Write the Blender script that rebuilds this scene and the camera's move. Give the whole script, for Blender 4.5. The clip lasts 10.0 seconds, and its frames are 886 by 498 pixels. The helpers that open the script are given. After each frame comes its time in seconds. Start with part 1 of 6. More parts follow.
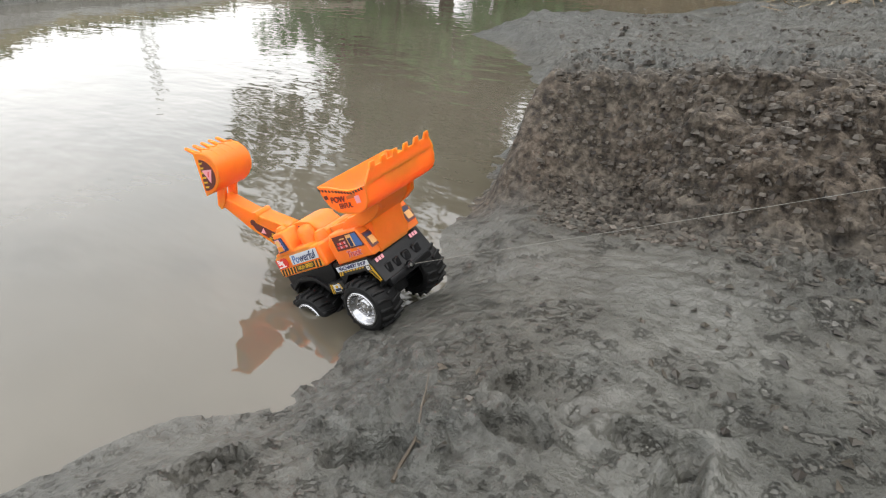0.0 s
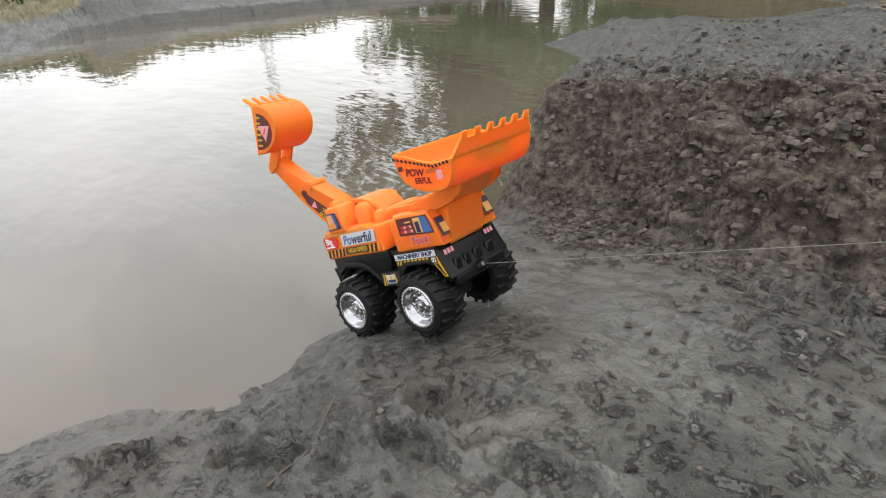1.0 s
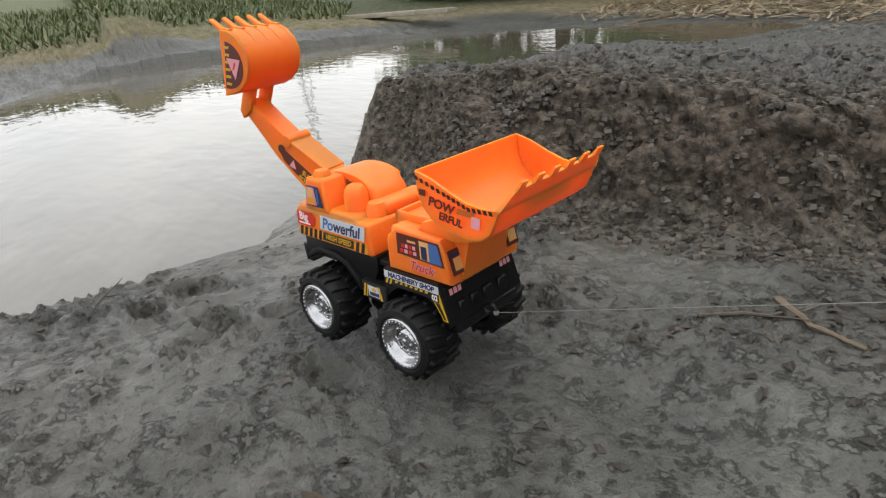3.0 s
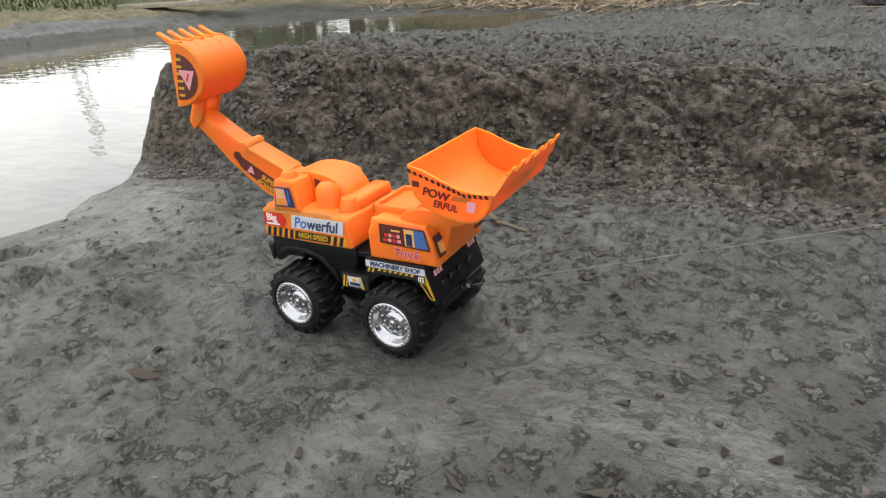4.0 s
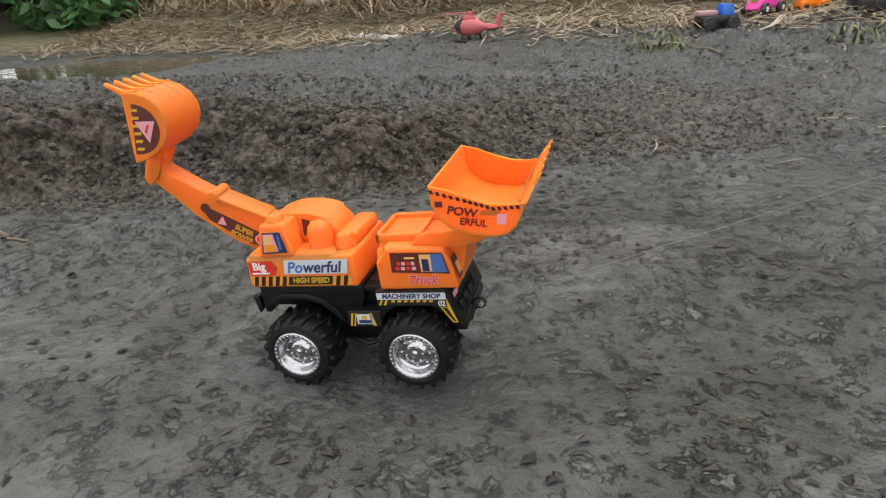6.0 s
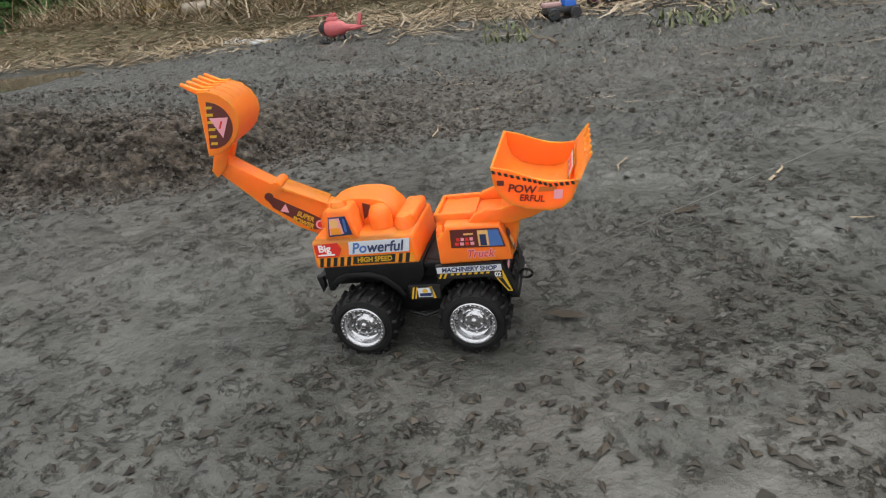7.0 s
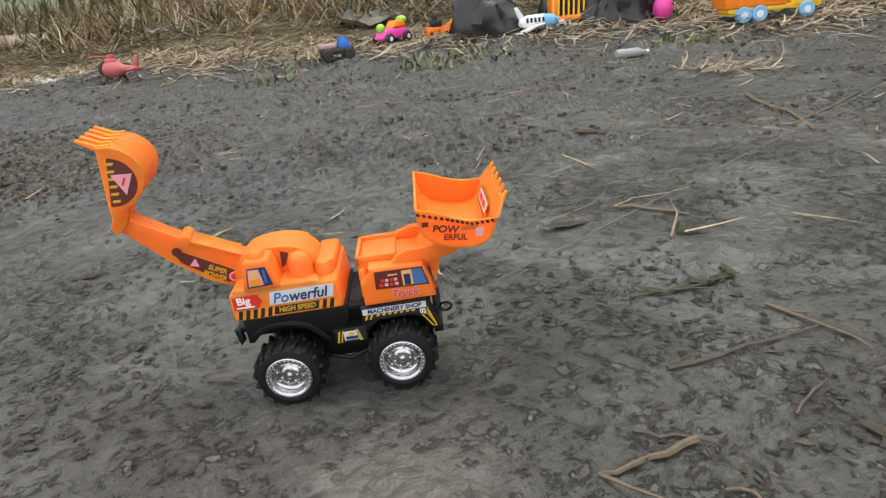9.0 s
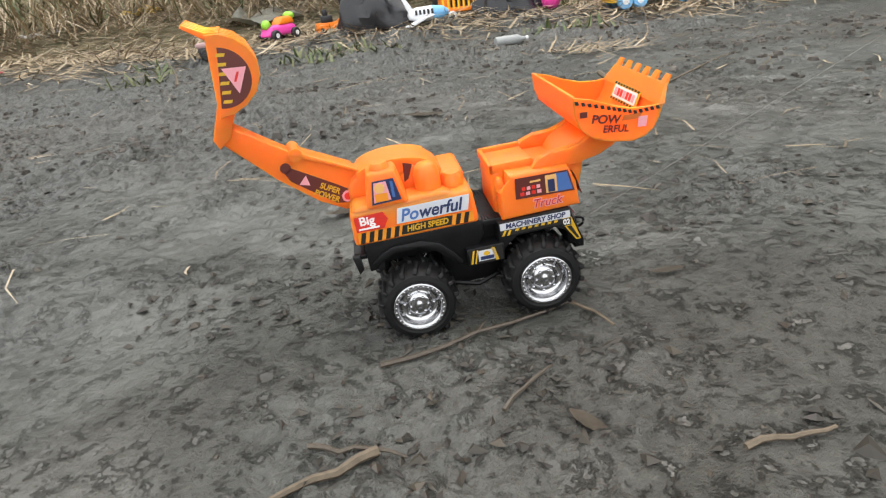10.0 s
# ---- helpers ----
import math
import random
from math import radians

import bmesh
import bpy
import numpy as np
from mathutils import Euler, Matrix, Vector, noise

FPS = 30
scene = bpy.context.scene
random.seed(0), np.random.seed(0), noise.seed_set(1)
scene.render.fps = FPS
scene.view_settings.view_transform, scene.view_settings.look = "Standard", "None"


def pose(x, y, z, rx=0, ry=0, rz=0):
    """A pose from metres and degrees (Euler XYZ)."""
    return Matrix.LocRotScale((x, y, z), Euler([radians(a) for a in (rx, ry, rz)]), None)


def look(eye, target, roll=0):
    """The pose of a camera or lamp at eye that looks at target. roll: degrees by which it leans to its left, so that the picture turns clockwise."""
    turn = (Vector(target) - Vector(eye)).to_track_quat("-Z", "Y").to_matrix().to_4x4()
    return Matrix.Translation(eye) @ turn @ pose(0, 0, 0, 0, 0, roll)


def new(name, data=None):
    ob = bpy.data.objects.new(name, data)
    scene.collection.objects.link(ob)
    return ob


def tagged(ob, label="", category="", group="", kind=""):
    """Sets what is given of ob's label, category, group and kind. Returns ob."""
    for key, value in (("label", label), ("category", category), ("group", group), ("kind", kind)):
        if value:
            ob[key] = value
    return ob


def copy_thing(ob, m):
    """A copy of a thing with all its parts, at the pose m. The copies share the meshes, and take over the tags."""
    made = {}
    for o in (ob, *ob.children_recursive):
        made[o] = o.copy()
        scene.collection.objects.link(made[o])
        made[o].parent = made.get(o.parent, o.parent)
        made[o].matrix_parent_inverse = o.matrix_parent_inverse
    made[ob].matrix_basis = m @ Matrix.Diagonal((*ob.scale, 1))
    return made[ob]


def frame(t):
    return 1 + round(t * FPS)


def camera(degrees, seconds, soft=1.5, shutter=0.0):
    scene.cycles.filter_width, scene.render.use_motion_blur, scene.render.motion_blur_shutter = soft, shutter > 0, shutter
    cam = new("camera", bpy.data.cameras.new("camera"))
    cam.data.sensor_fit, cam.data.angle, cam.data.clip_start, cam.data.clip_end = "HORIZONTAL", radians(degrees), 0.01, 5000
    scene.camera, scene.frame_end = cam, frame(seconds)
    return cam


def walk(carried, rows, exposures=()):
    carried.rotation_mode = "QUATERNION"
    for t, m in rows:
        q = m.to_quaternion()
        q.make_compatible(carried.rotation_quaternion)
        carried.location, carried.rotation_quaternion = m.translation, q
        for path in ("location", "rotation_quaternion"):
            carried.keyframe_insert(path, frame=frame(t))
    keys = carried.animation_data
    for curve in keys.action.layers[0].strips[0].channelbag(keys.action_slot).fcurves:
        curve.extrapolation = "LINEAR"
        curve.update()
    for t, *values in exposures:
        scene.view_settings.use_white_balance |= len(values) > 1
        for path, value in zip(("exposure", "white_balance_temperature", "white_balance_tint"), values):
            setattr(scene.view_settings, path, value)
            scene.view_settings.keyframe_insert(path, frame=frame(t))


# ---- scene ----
cam = camera(70.45, 10.0, soft=1.2)
walk(cam, [
    (0.0, pose(-1.9908, -0.7386, 0.4268, 62.87, 1.17, 47.10)),
    (0.5, pose(-1.9344, -0.7175, 0.4398, 63.96, 2.77, 50.99)),
    (1.0, pose(-1.8867, -0.5906, 0.4133, 64.24, 3.64, 56.19)),
    (1.5, pose(-1.8636, -0.5057, 0.3838, 64.56, 2.78, 58.73)),
    (2.0, pose(-1.7754, -0.4531, 0.3690, 67.53, 4.68, 60.40)),
    (2.2, pose(-1.7302, -0.4318, 0.3692, 67.68, 5.45, 61.12)),
    (3.3, pose(-1.3694, -0.4064, 0.3498, 67.68, 4.98, 56.70)),
    (3.5, pose(-1.3292, -0.4247, 0.3481, 67.36, 5.27, 52.13)),
    (4.0, pose(-1.2423, -0.4952, 0.3610, 65.48, 4.21, 42.10)),
    (4.5, pose(-1.1729, -0.5394, 0.3696, 66.02, 5.11, 30.90)),
    (5.0, pose(-1.0685, -0.5133, 0.3529, 69.19, 6.51, 29.08)),
    (5.5, pose(-0.9108, -0.4959, 0.3617, 68.55, 5.27, 23.88)),
    (5.7, pose(-0.8479, -0.5117, 0.3590, 67.47, 4.60, 21.28)),
    (6.8, pose(-0.5100, -0.5829, 0.3603, 67.25, 5.08, 11.13)),
    (7.0, pose(-0.4418, -0.6066, 0.3575, 66.15, 6.03, 9.93)),
    (7.5, pose(-0.2544, -0.6195, 0.3587, 66.18, 4.88, 6.56)),
    (8.0, pose(-0.0411, -0.6271, 0.3936, 66.96, 4.58, 7.21)),
    (8.5, pose(0.1745, -0.6231, 0.4069, 67.25, 5.04, 5.67)),
    (9.0, pose(0.3921, -0.6420, 0.4027, 67.06, 5.49, 2.17)),
    (9.5, pose(0.5527, -0.6322, 0.3667, 65.97, 6.08, -1.44)),
    (10.0, pose(0.6260, -0.5528, 0.3186, 66.55, 6.52, -4.27)),
], exposures=[(0.0, 0.06), (1.0, -0.12), (2.0, -0.45), (3.5, -0.27), (4.5, -0.02), (5.0, -0.1), (7.5, -0.3), (9.0, -0.14), (10.0, 0.16)])

# ---- light: overcast late day ----
world = bpy.data.worlds.new("world")
scene.world = world
world.use_nodes = True
wn, wl = world.node_tree.nodes, world.node_tree.links
bg = wn["Background"]
sky = wn.new("ShaderNodeTexSky")
sky.sky_type, sky.sun_disc = "NISHITA", False
sky.sun_elevation, sky.sun_rotation = radians(71), radians(42)
sky.dust_density, sky.air_density = 4.0, 1.2
scale_sky = wn.new("ShaderNodeVectorMath")
scale_sky.operation = "SCALE"
scale_sky.inputs["Scale"].default_value = 0.10
wl.new(sky.outputs[0], scale_sky.inputs[0])
wtc = wn.new("ShaderNodeTexCoord")
wno = wn.new("ShaderNodeTexNoise")
wno.inputs["Scale"].default_value, wno.inputs["Detail"].default_value = 2.2, 5.0
wl.new(wtc.outputs["Generated"], wno.inputs["Vector"])
wr = wn.new("ShaderNodeValToRGB")
wr.color_ramp.elements[0].position, wr.color_ramp.elements[0].color = 0.3, (0.72, 0.77, 0.82, 1)
wr.color_ramp.elements[1].position, wr.color_ramp.elements[1].color = 0.7, (1.3, 1.27, 1.24, 1)
wl.new(wno.outputs["Fac"], wr.inputs[0])
wmix = wn.new("ShaderNodeMixRGB")
wmix.inputs[0].default_value = 0.8
wl.new(scale_sky.outputs[0], wmix.inputs[1])
wl.new(wr.outputs[0], wmix.inputs[2])
wl.new(wmix.outputs[0], bg.inputs["Color"])
bg.inputs["Strength"].default_value = 2.2

sun = new("sun", bpy.data.lights.new("sun", "SUN"))
sun.data.energy, sun.data.angle, sun.data.color = 1.2, radians(25), (1.0, 0.96, 0.9)
sun.matrix_world = look((0.9, 1.0, 4.0), (0, 0, 0))


# ---- materials ----
def mat(name, color, rough=0.5, metal=0.0, var=0.15, scale=30.0, bump=0.0, bscale=200.0, spec=0.5, rvar=0.1, sheen=None):
    """A surface with two scales of colour variation, roughness variation and fine relief."""
    m = bpy.data.materials.new(name)
    m.use_nodes = True
    n, l = m.node_tree.nodes, m.node_tree.links
    b = n["Principled BSDF"]
    b.inputs["Metallic"].default_value = metal
    b.inputs["Specular IOR Level"].default_value = spec
    tc = n.new("ShaderNodeTexCoord")
    n1 = n.new("ShaderNodeTexNoise")
    n1.inputs["Scale"].default_value, n1.inputs["Detail"].default_value = scale, 4.0
    n2 = n.new("ShaderNodeTexNoise")
    n2.inputs["Scale"].default_value, n2.inputs["Detail"].default_value = scale * 7, 3.0
    l.new(tc.outputs["Object"], n1.inputs["Vector"])
    l.new(tc.outputs["Object"], n2.inputs["Vector"])
    add = n.new("ShaderNodeMath")
    add.operation = "ADD"
    l.new(n1.outputs["Fac"], add.inputs[0])
    l.new(n2.outputs["Fac"], add.inputs[1])
    mr = n.new("ShaderNodeMapRange")
    mr.inputs["From Min"].default_value, mr.inputs["From Max"].default_value = 0.6, 1.4
    mr.inputs["To Min"].default_value, mr.inputs["To Max"].default_value = 1 - var, 1 + var
    l.new(add.outputs[0], mr.inputs["Value"])
    mul = n.new("ShaderNodeVectorMath")
    mul.operation = "SCALE"
    mul.inputs[0].default_value = color
    l.new(mr.outputs[0], mul.inputs["Scale"])
    l.new(mul.outputs[0], b.inputs["Base Color"])
    rr = n.new("ShaderNodeMapRange")
    rr.inputs["To Min"].default_value, rr.inputs["To Max"].default_value = max(0.02, rough - rvar), min(1, rough + rvar)
    l.new(n1.outputs["Fac"], rr.inputs["Value"])
    l.new(rr.outputs[0], b.inputs["Roughness"])
    if bump:
        n3 = n.new("ShaderNodeTexNoise")
        n3.inputs["Scale"].default_value, n3.inputs["Detail"].default_value = bscale, 5.0
        l.new(tc.outputs["Object"], n3.inputs["Vector"])
        bp = n.new("ShaderNodeBump")
        bp.inputs["Strength"].default_value, bp.inputs["Distance"].default_value = bump, 0.004
        l.new(n3.outputs["Fac"], bp.inputs["Height"])
        l.new(bp.outputs[0], b.inputs["Normal"])
    return m


def mud_material():
    m = bpy.data.materials.new("mud")
    m.use_nodes = True
    n, l = m.node_tree.nodes, m.node_tree.links
    b = n["Principled BSDF"]
    geo = n.new("ShaderNodeNewGeometry")
    sep = n.new("ShaderNodeSeparateXYZ")
    l.new(geo.outputs["Position"], sep.inputs[0])

    def tex(scale, detail=5.0, rough=0.55):
        t = n.new("ShaderNodeTexNoise")
        t.inputs["Scale"].default_value, t.inputs["Detail"].default_value, t.inputs["Roughness"].default_value = scale, detail, rough
        l.new(geo.outputs["Position"], t.inputs["Vector"])
        return t

    def ramp(src, stops):
        r = n.new("ShaderNodeValToRGB")
        while len(r.color_ramp.elements) < len(stops):
            r.color_ramp.elements.new(0.5)
        for e, (p, c) in zip(r.color_ramp.elements, stops):
            e.position, e.color = p, (*c, 1)
        l.new(src, r.inputs[0])
        return r

    def mix(fac, a, c, mode="MIX"):
        x = n.new("ShaderNodeMixRGB")
        x.blend_type = mode
        for s, v in ((0, fac), (1, a), (2, c)):
            if hasattr(v, "links"):
                l.new(v, x.inputs[s])
            else:
                x.inputs[s].default_value = v if s == 0 else (*v, 1)
        return x.outputs[0]

    def attr(name):
        a = n.new("ShaderNodeAttribute")
        a.attribute_name = name
        return a.outputs["Fac"]

    big, mid, fine, grit = tex(1.6, 4), tex(11, 5, 0.55), tex(75, 4, 0.55), tex(260, 3)
    bank, wild, lit = attr("bank"), attr("wild"), attr("litter")
    flecks, plates, drift, stain = tex(105, 4, 0.62), tex(40, 7, 0.66), tex(3.4, 6, 0.6), tex(0.9, 3)
    drift.inputs["Distortion"].default_value = 0.6
    crumbly = mix(1.0, ramp(drift.outputs["Fac"], [(0.42, (0.12, 0.12, 0.12)), (0.57, (1, 1, 1))]).outputs[0], wild, "LIGHTEN")
    shore = n.new("ShaderNodeMapRange")
    shore.inputs["From Min"].default_value, shore.inputs["From Max"].default_value = -1.3, -2.1
    l.new(sep.outputs["X"], shore.inputs["Value"])
    wet = ramp(mix(mix(0.16, (0, 0, 0), shore.outputs[0]), big.outputs["Fac"], (1, 1, 1)), [(0.42, (0, 0, 0)), (0.6, (1, 1, 1))])
    grey = ramp(mid.outputs["Fac"], [(0.3, (0.062, 0.063, 0.055)), (0.5, (0.081, 0.083, 0.073)), (0.72, (0.097, 0.1, 0.089))])
    brown = ramp(mid.outputs["Fac"], [(0.3, (0.063, 0.057, 0.046)), (0.5, (0.083, 0.077, 0.064)), (0.72, (0.102, 0.095, 0.081))])
    base = mix(ramp(mix(mix(0.12, (0, 0, 0), shore.outputs[0]), stain.outputs["Fac"], (1, 1, 1)), [(0.44, (0, 0, 0)), (0.58, (0.65, 0.65, 0.65))]).outputs[0], grey.outputs[0], brown.outputs[0])
    grain = ramp(fine.outputs["Fac"], [(0.28, (0.8, 0.79, 0.77)), (0.5, (1.0, 1.0, 1.0)), (0.72, (1.1, 1.1, 1.09))])
    col = mix(1.0, base, grain.outputs[0], "MULTIPLY")
    # thin raised crusts and nicks; pit shadow and lit crests are painted into colour
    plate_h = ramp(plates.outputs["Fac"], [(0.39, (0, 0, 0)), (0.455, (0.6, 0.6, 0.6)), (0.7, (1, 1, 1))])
    pit_shade = ramp(flecks.outputs["Fac"], [(0.36, (0.42, 0.39, 0.35)), (0.4, (1, 1, 1))])
    crust_shade = ramp(plates.outputs["Fac"], [(0.35, (0.58, 0.55, 0.51)), (0.41, (0.94, 0.93, 0.91)), (0.56, (1.0, 1.0, 1.0)), (0.66, (1.28, 1.28, 1.26))])
    col = mix(crumbly, col, mix(1.0, mix(1.0, col, pit_shade.outputs[0], "MULTIPLY"), crust_shade.outputs[0], "MULTIPLY"))
    # churned mud, and drier brown crumb on the bank's face
    churn = ramp(fine.outputs["Fac"], [(0.3, (0.026, 0.026, 0.022)), (0.5, (0.064, 0.066, 0.059)), (0.7, (0.105, 0.109, 0.1))])
    col = mix(mix(0.6, (0, 0, 0), wild), col, churn.outputs[0])
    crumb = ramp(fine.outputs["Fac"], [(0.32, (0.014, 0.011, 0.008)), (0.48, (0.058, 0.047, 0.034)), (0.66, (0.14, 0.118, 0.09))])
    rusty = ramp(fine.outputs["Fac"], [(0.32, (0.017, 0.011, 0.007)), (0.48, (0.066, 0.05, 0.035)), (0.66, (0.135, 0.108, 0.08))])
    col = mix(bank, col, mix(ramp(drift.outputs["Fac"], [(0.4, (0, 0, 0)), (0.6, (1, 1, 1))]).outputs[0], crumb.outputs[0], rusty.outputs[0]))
    litc = ramp(mid.outputs["Fac"], [(0.3, (0.08, 0.085, 0.035)), (0.5, (0.16, 0.135, 0.075)), (0.7, (0.25, 0.205, 0.125))])
    meadow = n.new("ShaderNodeMapRange")
    meadow.inputs["From Min"].default_value, meadow.inputs["From Max"].default_value = -8.5, -10.5
    l.new(sep.outputs["X"], meadow.inputs["Value"])
    green = ramp(mid.outputs["Fac"], [(0.3, (0.06, 0.075, 0.03)), (0.7, (0.13, 0.14, 0.065))])
    col = mix(lit, col, mix(meadow.outputs[0], litc.outputs[0], green.outputs[0]))
    l.new(col, b.inputs["Base Color"])
    ro = ramp(mid.outputs["Fac"], [(0.35, (0.34, 0.34, 0.34)), (0.65, (0.48, 0.48, 0.48))])
    ro2 = mix(bank, mix(crumbly, mix(wet.outputs[0], ro.outputs[0], (0.29, 0.29, 0.29)), (0.36, 0.36, 0.36)), (0.75, 0.75, 0.75))
    ro3 = mix(lit, ro2, (0.85, 0.85, 0.85))
    l.new(ro3, b.inputs["Roughness"])
    b.inputs["Specular IOR Level"].default_value = 0.5
    # relief: soft swells and sharp dents in the flat mud, rounded crumbs where it is churned
    vor = n.new("ShaderNodeTexVoronoi")
    vor.feature, vor.inputs["Scale"].default_value = "SMOOTH_F1", 70.0
    l.new(geo.outputs["Position"], vor.inputs["Vector"])
    smooth_h = mix(0.2, mix(0.5, mid.outputs["Fac"], (0.5, 0.5, 0.5)), fine.outputs["Fac"])
    crust_h = mix(0.3, plate_h.outputs[0], mix(0.5, pit_shade.outputs[0], fine.outputs["Fac"]))
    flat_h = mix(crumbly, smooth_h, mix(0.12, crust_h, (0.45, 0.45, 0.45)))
    inv = ramp(vor.outputs["Distance"], [(0.0, (1, 1, 1)), (0.75, (0, 0, 0))])
    rough_h = mix(0.35, mix(0.25, mix(0.35, inv.outputs[0], fine.outputs["Fac"]), grit.outputs["Fac"]), plates.outputs["Fac"])
    bp = n.new("ShaderNodeBump")
    bp.inputs["Strength"].default_value, bp.inputs["Distance"].default_value = 1.0, 0.02
    l.new(mix(mix(0.15, wild, (0, 0, 0)), flat_h, rough_h), bp.inputs["Height"])
    l.new(bp.outputs[0], b.inputs["Normal"])
    return m


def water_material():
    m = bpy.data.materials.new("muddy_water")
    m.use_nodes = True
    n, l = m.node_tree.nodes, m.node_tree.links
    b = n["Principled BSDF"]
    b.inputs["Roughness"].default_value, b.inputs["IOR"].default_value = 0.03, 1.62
    geo = n.new("ShaderNodeNewGeometry")
    sub = n.new("ShaderNodeTexNoise")
    sub.inputs["Scale"].default_value, sub.inputs["Detail"].default_value = 1.2, 4
    l.new(geo.outputs["Position"], sub.inputs["Vector"])
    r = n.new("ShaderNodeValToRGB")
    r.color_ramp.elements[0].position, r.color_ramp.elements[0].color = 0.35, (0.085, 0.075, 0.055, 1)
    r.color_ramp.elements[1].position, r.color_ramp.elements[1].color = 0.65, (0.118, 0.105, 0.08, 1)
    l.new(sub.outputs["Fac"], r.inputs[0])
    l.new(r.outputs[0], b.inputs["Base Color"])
    mp = n.new("ShaderNodeMapping")
    mp.inputs["Rotation"].default_value = (0, 0, radians(-30))
    mp.inputs["Scale"].default_value = (1.0, 2.4, 1.0)
    l.new(geo.outputs["Position"], mp.inputs["Vector"])
    w1 = n.new("ShaderNodeTexNoise")
    w1.inputs["Scale"].default_value, w1.inputs["Detail"].default_value = 5.0, 2.0
    l.new(mp.outputs[0], w1.inputs["Vector"])
    w2 = n.new("ShaderNodeTexNoise")
    w2.inputs["Scale"].default_value, w2.inputs["Detail"].default_value = 16.0, 1.5
    l.new(mp.outputs[0], w2.inputs["Vector"])
    both = n.new("ShaderNodeMath")
    both.operation, both.inputs[1].default_value = "MULTIPLY_ADD", 0.14
    l.new(w2.outputs["Fac"], both.inputs[0])
    l.new(w1.outputs["Fac"], both.inputs[2])
    bp = n.new("ShaderNodeBump")
    bp.inputs["Strength"].default_value, bp.inputs["Distance"].default_value = 0.09, 0.03
    l.new(both.outputs[0], bp.inputs["Height"])
    l.new(bp.outputs[0], b.inputs["Normal"])
    return m


M_MUD = mud_material()
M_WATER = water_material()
M_ORANGE = mat("orange_plastic", (1.0, 0.2, 0.026), 0.42, var=0.06, scale=12, bump=0.03, bscale=300, rvar=0.08, spec=0.3)
ob_sdr = M_ORANGE.node_tree.nodes["Principled BSDF"]
ob_sdr.inputs["Subsurface Weight"].default_value, ob_sdr.inputs["Subsurface Scale"].default_value = 0.7, 0.02
ob_sdr.inputs["Subsurface Radius"].default_value = (1.0, 0.35, 0.05)
M_BLACK = mat("black_plastic", (0.006, 0.006, 0.0065), 0.36, var=0.4, scale=40, bump=0.06, bscale=250, spec=0.28)
M_TYRE = mat("tyre_rubber", (0.007, 0.007, 0.007), 0.55, var=0.5, scale=60, bump=0.15, bscale=400, spec=0.25)
M_CHROME = mat("chrome", (0.48, 0.48, 0.49), 0.17, metal=1.0, var=0.08, scale=60, bump=0.05, bscale=200)
M_STEEL = mat("pale_metal", (0.6, 0.6, 0.58), 0.35, metal=0.8)


def flat(name, color, rough=0.35):
    return mat(name, color, rough, var=0.06, scale=80)


S_BLACK = flat("sticker_black", (0.015, 0.014, 0.013))
S_WHITE = flat("sticker_white", (0.78, 0.77, 0.75))
S_PALE = flat("sticker_pale", (0.56, 0.57, 0.6))
S_ORANGE = flat("sticker_orange", (0.5, 0.12, 0.02))
S_AMBER = flat("sticker_amber", (0.78, 0.27, 0.02))
S_BLUE = flat("sticker_blue", (0.06, 0.14, 0.36))
S_NAVY = flat("sticker_navy", (0.02, 0.03, 0.09))
S_YELLOW = flat("sticker_yellow", (0.62, 0.36, 0.02))
S_RED = flat("sticker_red", (0.62, 0.03, 0.02))
S_PINK = flat("sticker_pink", (0.75, 0.32, 0.36))
S_SKIN = flat("sticker_tan", (0.75, 0.42, 0.14))
S_MAROON = flat("sticker_maroon", (0.1, 0.02, 0.015))


# ---- mesh helpers ----
def mesh_of(name, bm, material, smooth=False):
    me = bpy.data.meshes.new(name)
    bmesh.ops.recalc_face_normals(bm, faces=bm.faces[:])
    bm.to_mesh(me)
    bm.free()
    me.materials.append(material)
    me.polygons.foreach_set("use_smooth", np.ones(len(me.polygons), bool))
    me.set_sharp_from_angle(angle=radians(80 if smooth else 38))
    return me


def part(name, bm, material, parent=None, label="", m=None, smooth=False):
    ob = new(name, mesh_of(name, bm, material, smooth))
    ob.parent = parent
    if m is not None:
        ob.matrix_basis = m
    return tagged(ob, label)


def thing(name, label, category, m=None, group=""):
    ob = new(name)
    ob.empty_display_size = 0.02
    if m is not None:
        ob.matrix_basis = m
    return tagged(ob, label, category, group)


def box(bm, x0, x1, y0, y1, z0, z1, bev=0.0, seg=2, taper=None):
    """A box; taper=(x_lo, x_hi, y_lo, y_hi) insets its top."""
    t = taper or (0, 0, 0, 0)
    v = [bm.verts.new(c) for c in ((x0, y0, z0), (x1, y0, z0), (x1, y1, z0), (x0, y1, z0),
                                   (x0 + t[0], y0 + t[2], z1), (x1 - t[1], y0 + t[2], z1), (x1 - t[1], y1 - t[3], z1), (x0 + t[0], y1 - t[3], z1))]
    fs = [bm.faces.new([v[i] for i in q]) for q in ((3, 2, 1, 0), (4, 5, 6, 7), (0, 1, 5, 4), (1, 2, 6, 5), (2, 3, 7, 6), (3, 0, 4, 7))]
    if bev:
        es = list({e for f in fs for e in f.edges})
        bmesh.ops.bevel(bm, geom=es, offset=bev, segments=seg, affect="EDGES", profile=0.5)
    return bm


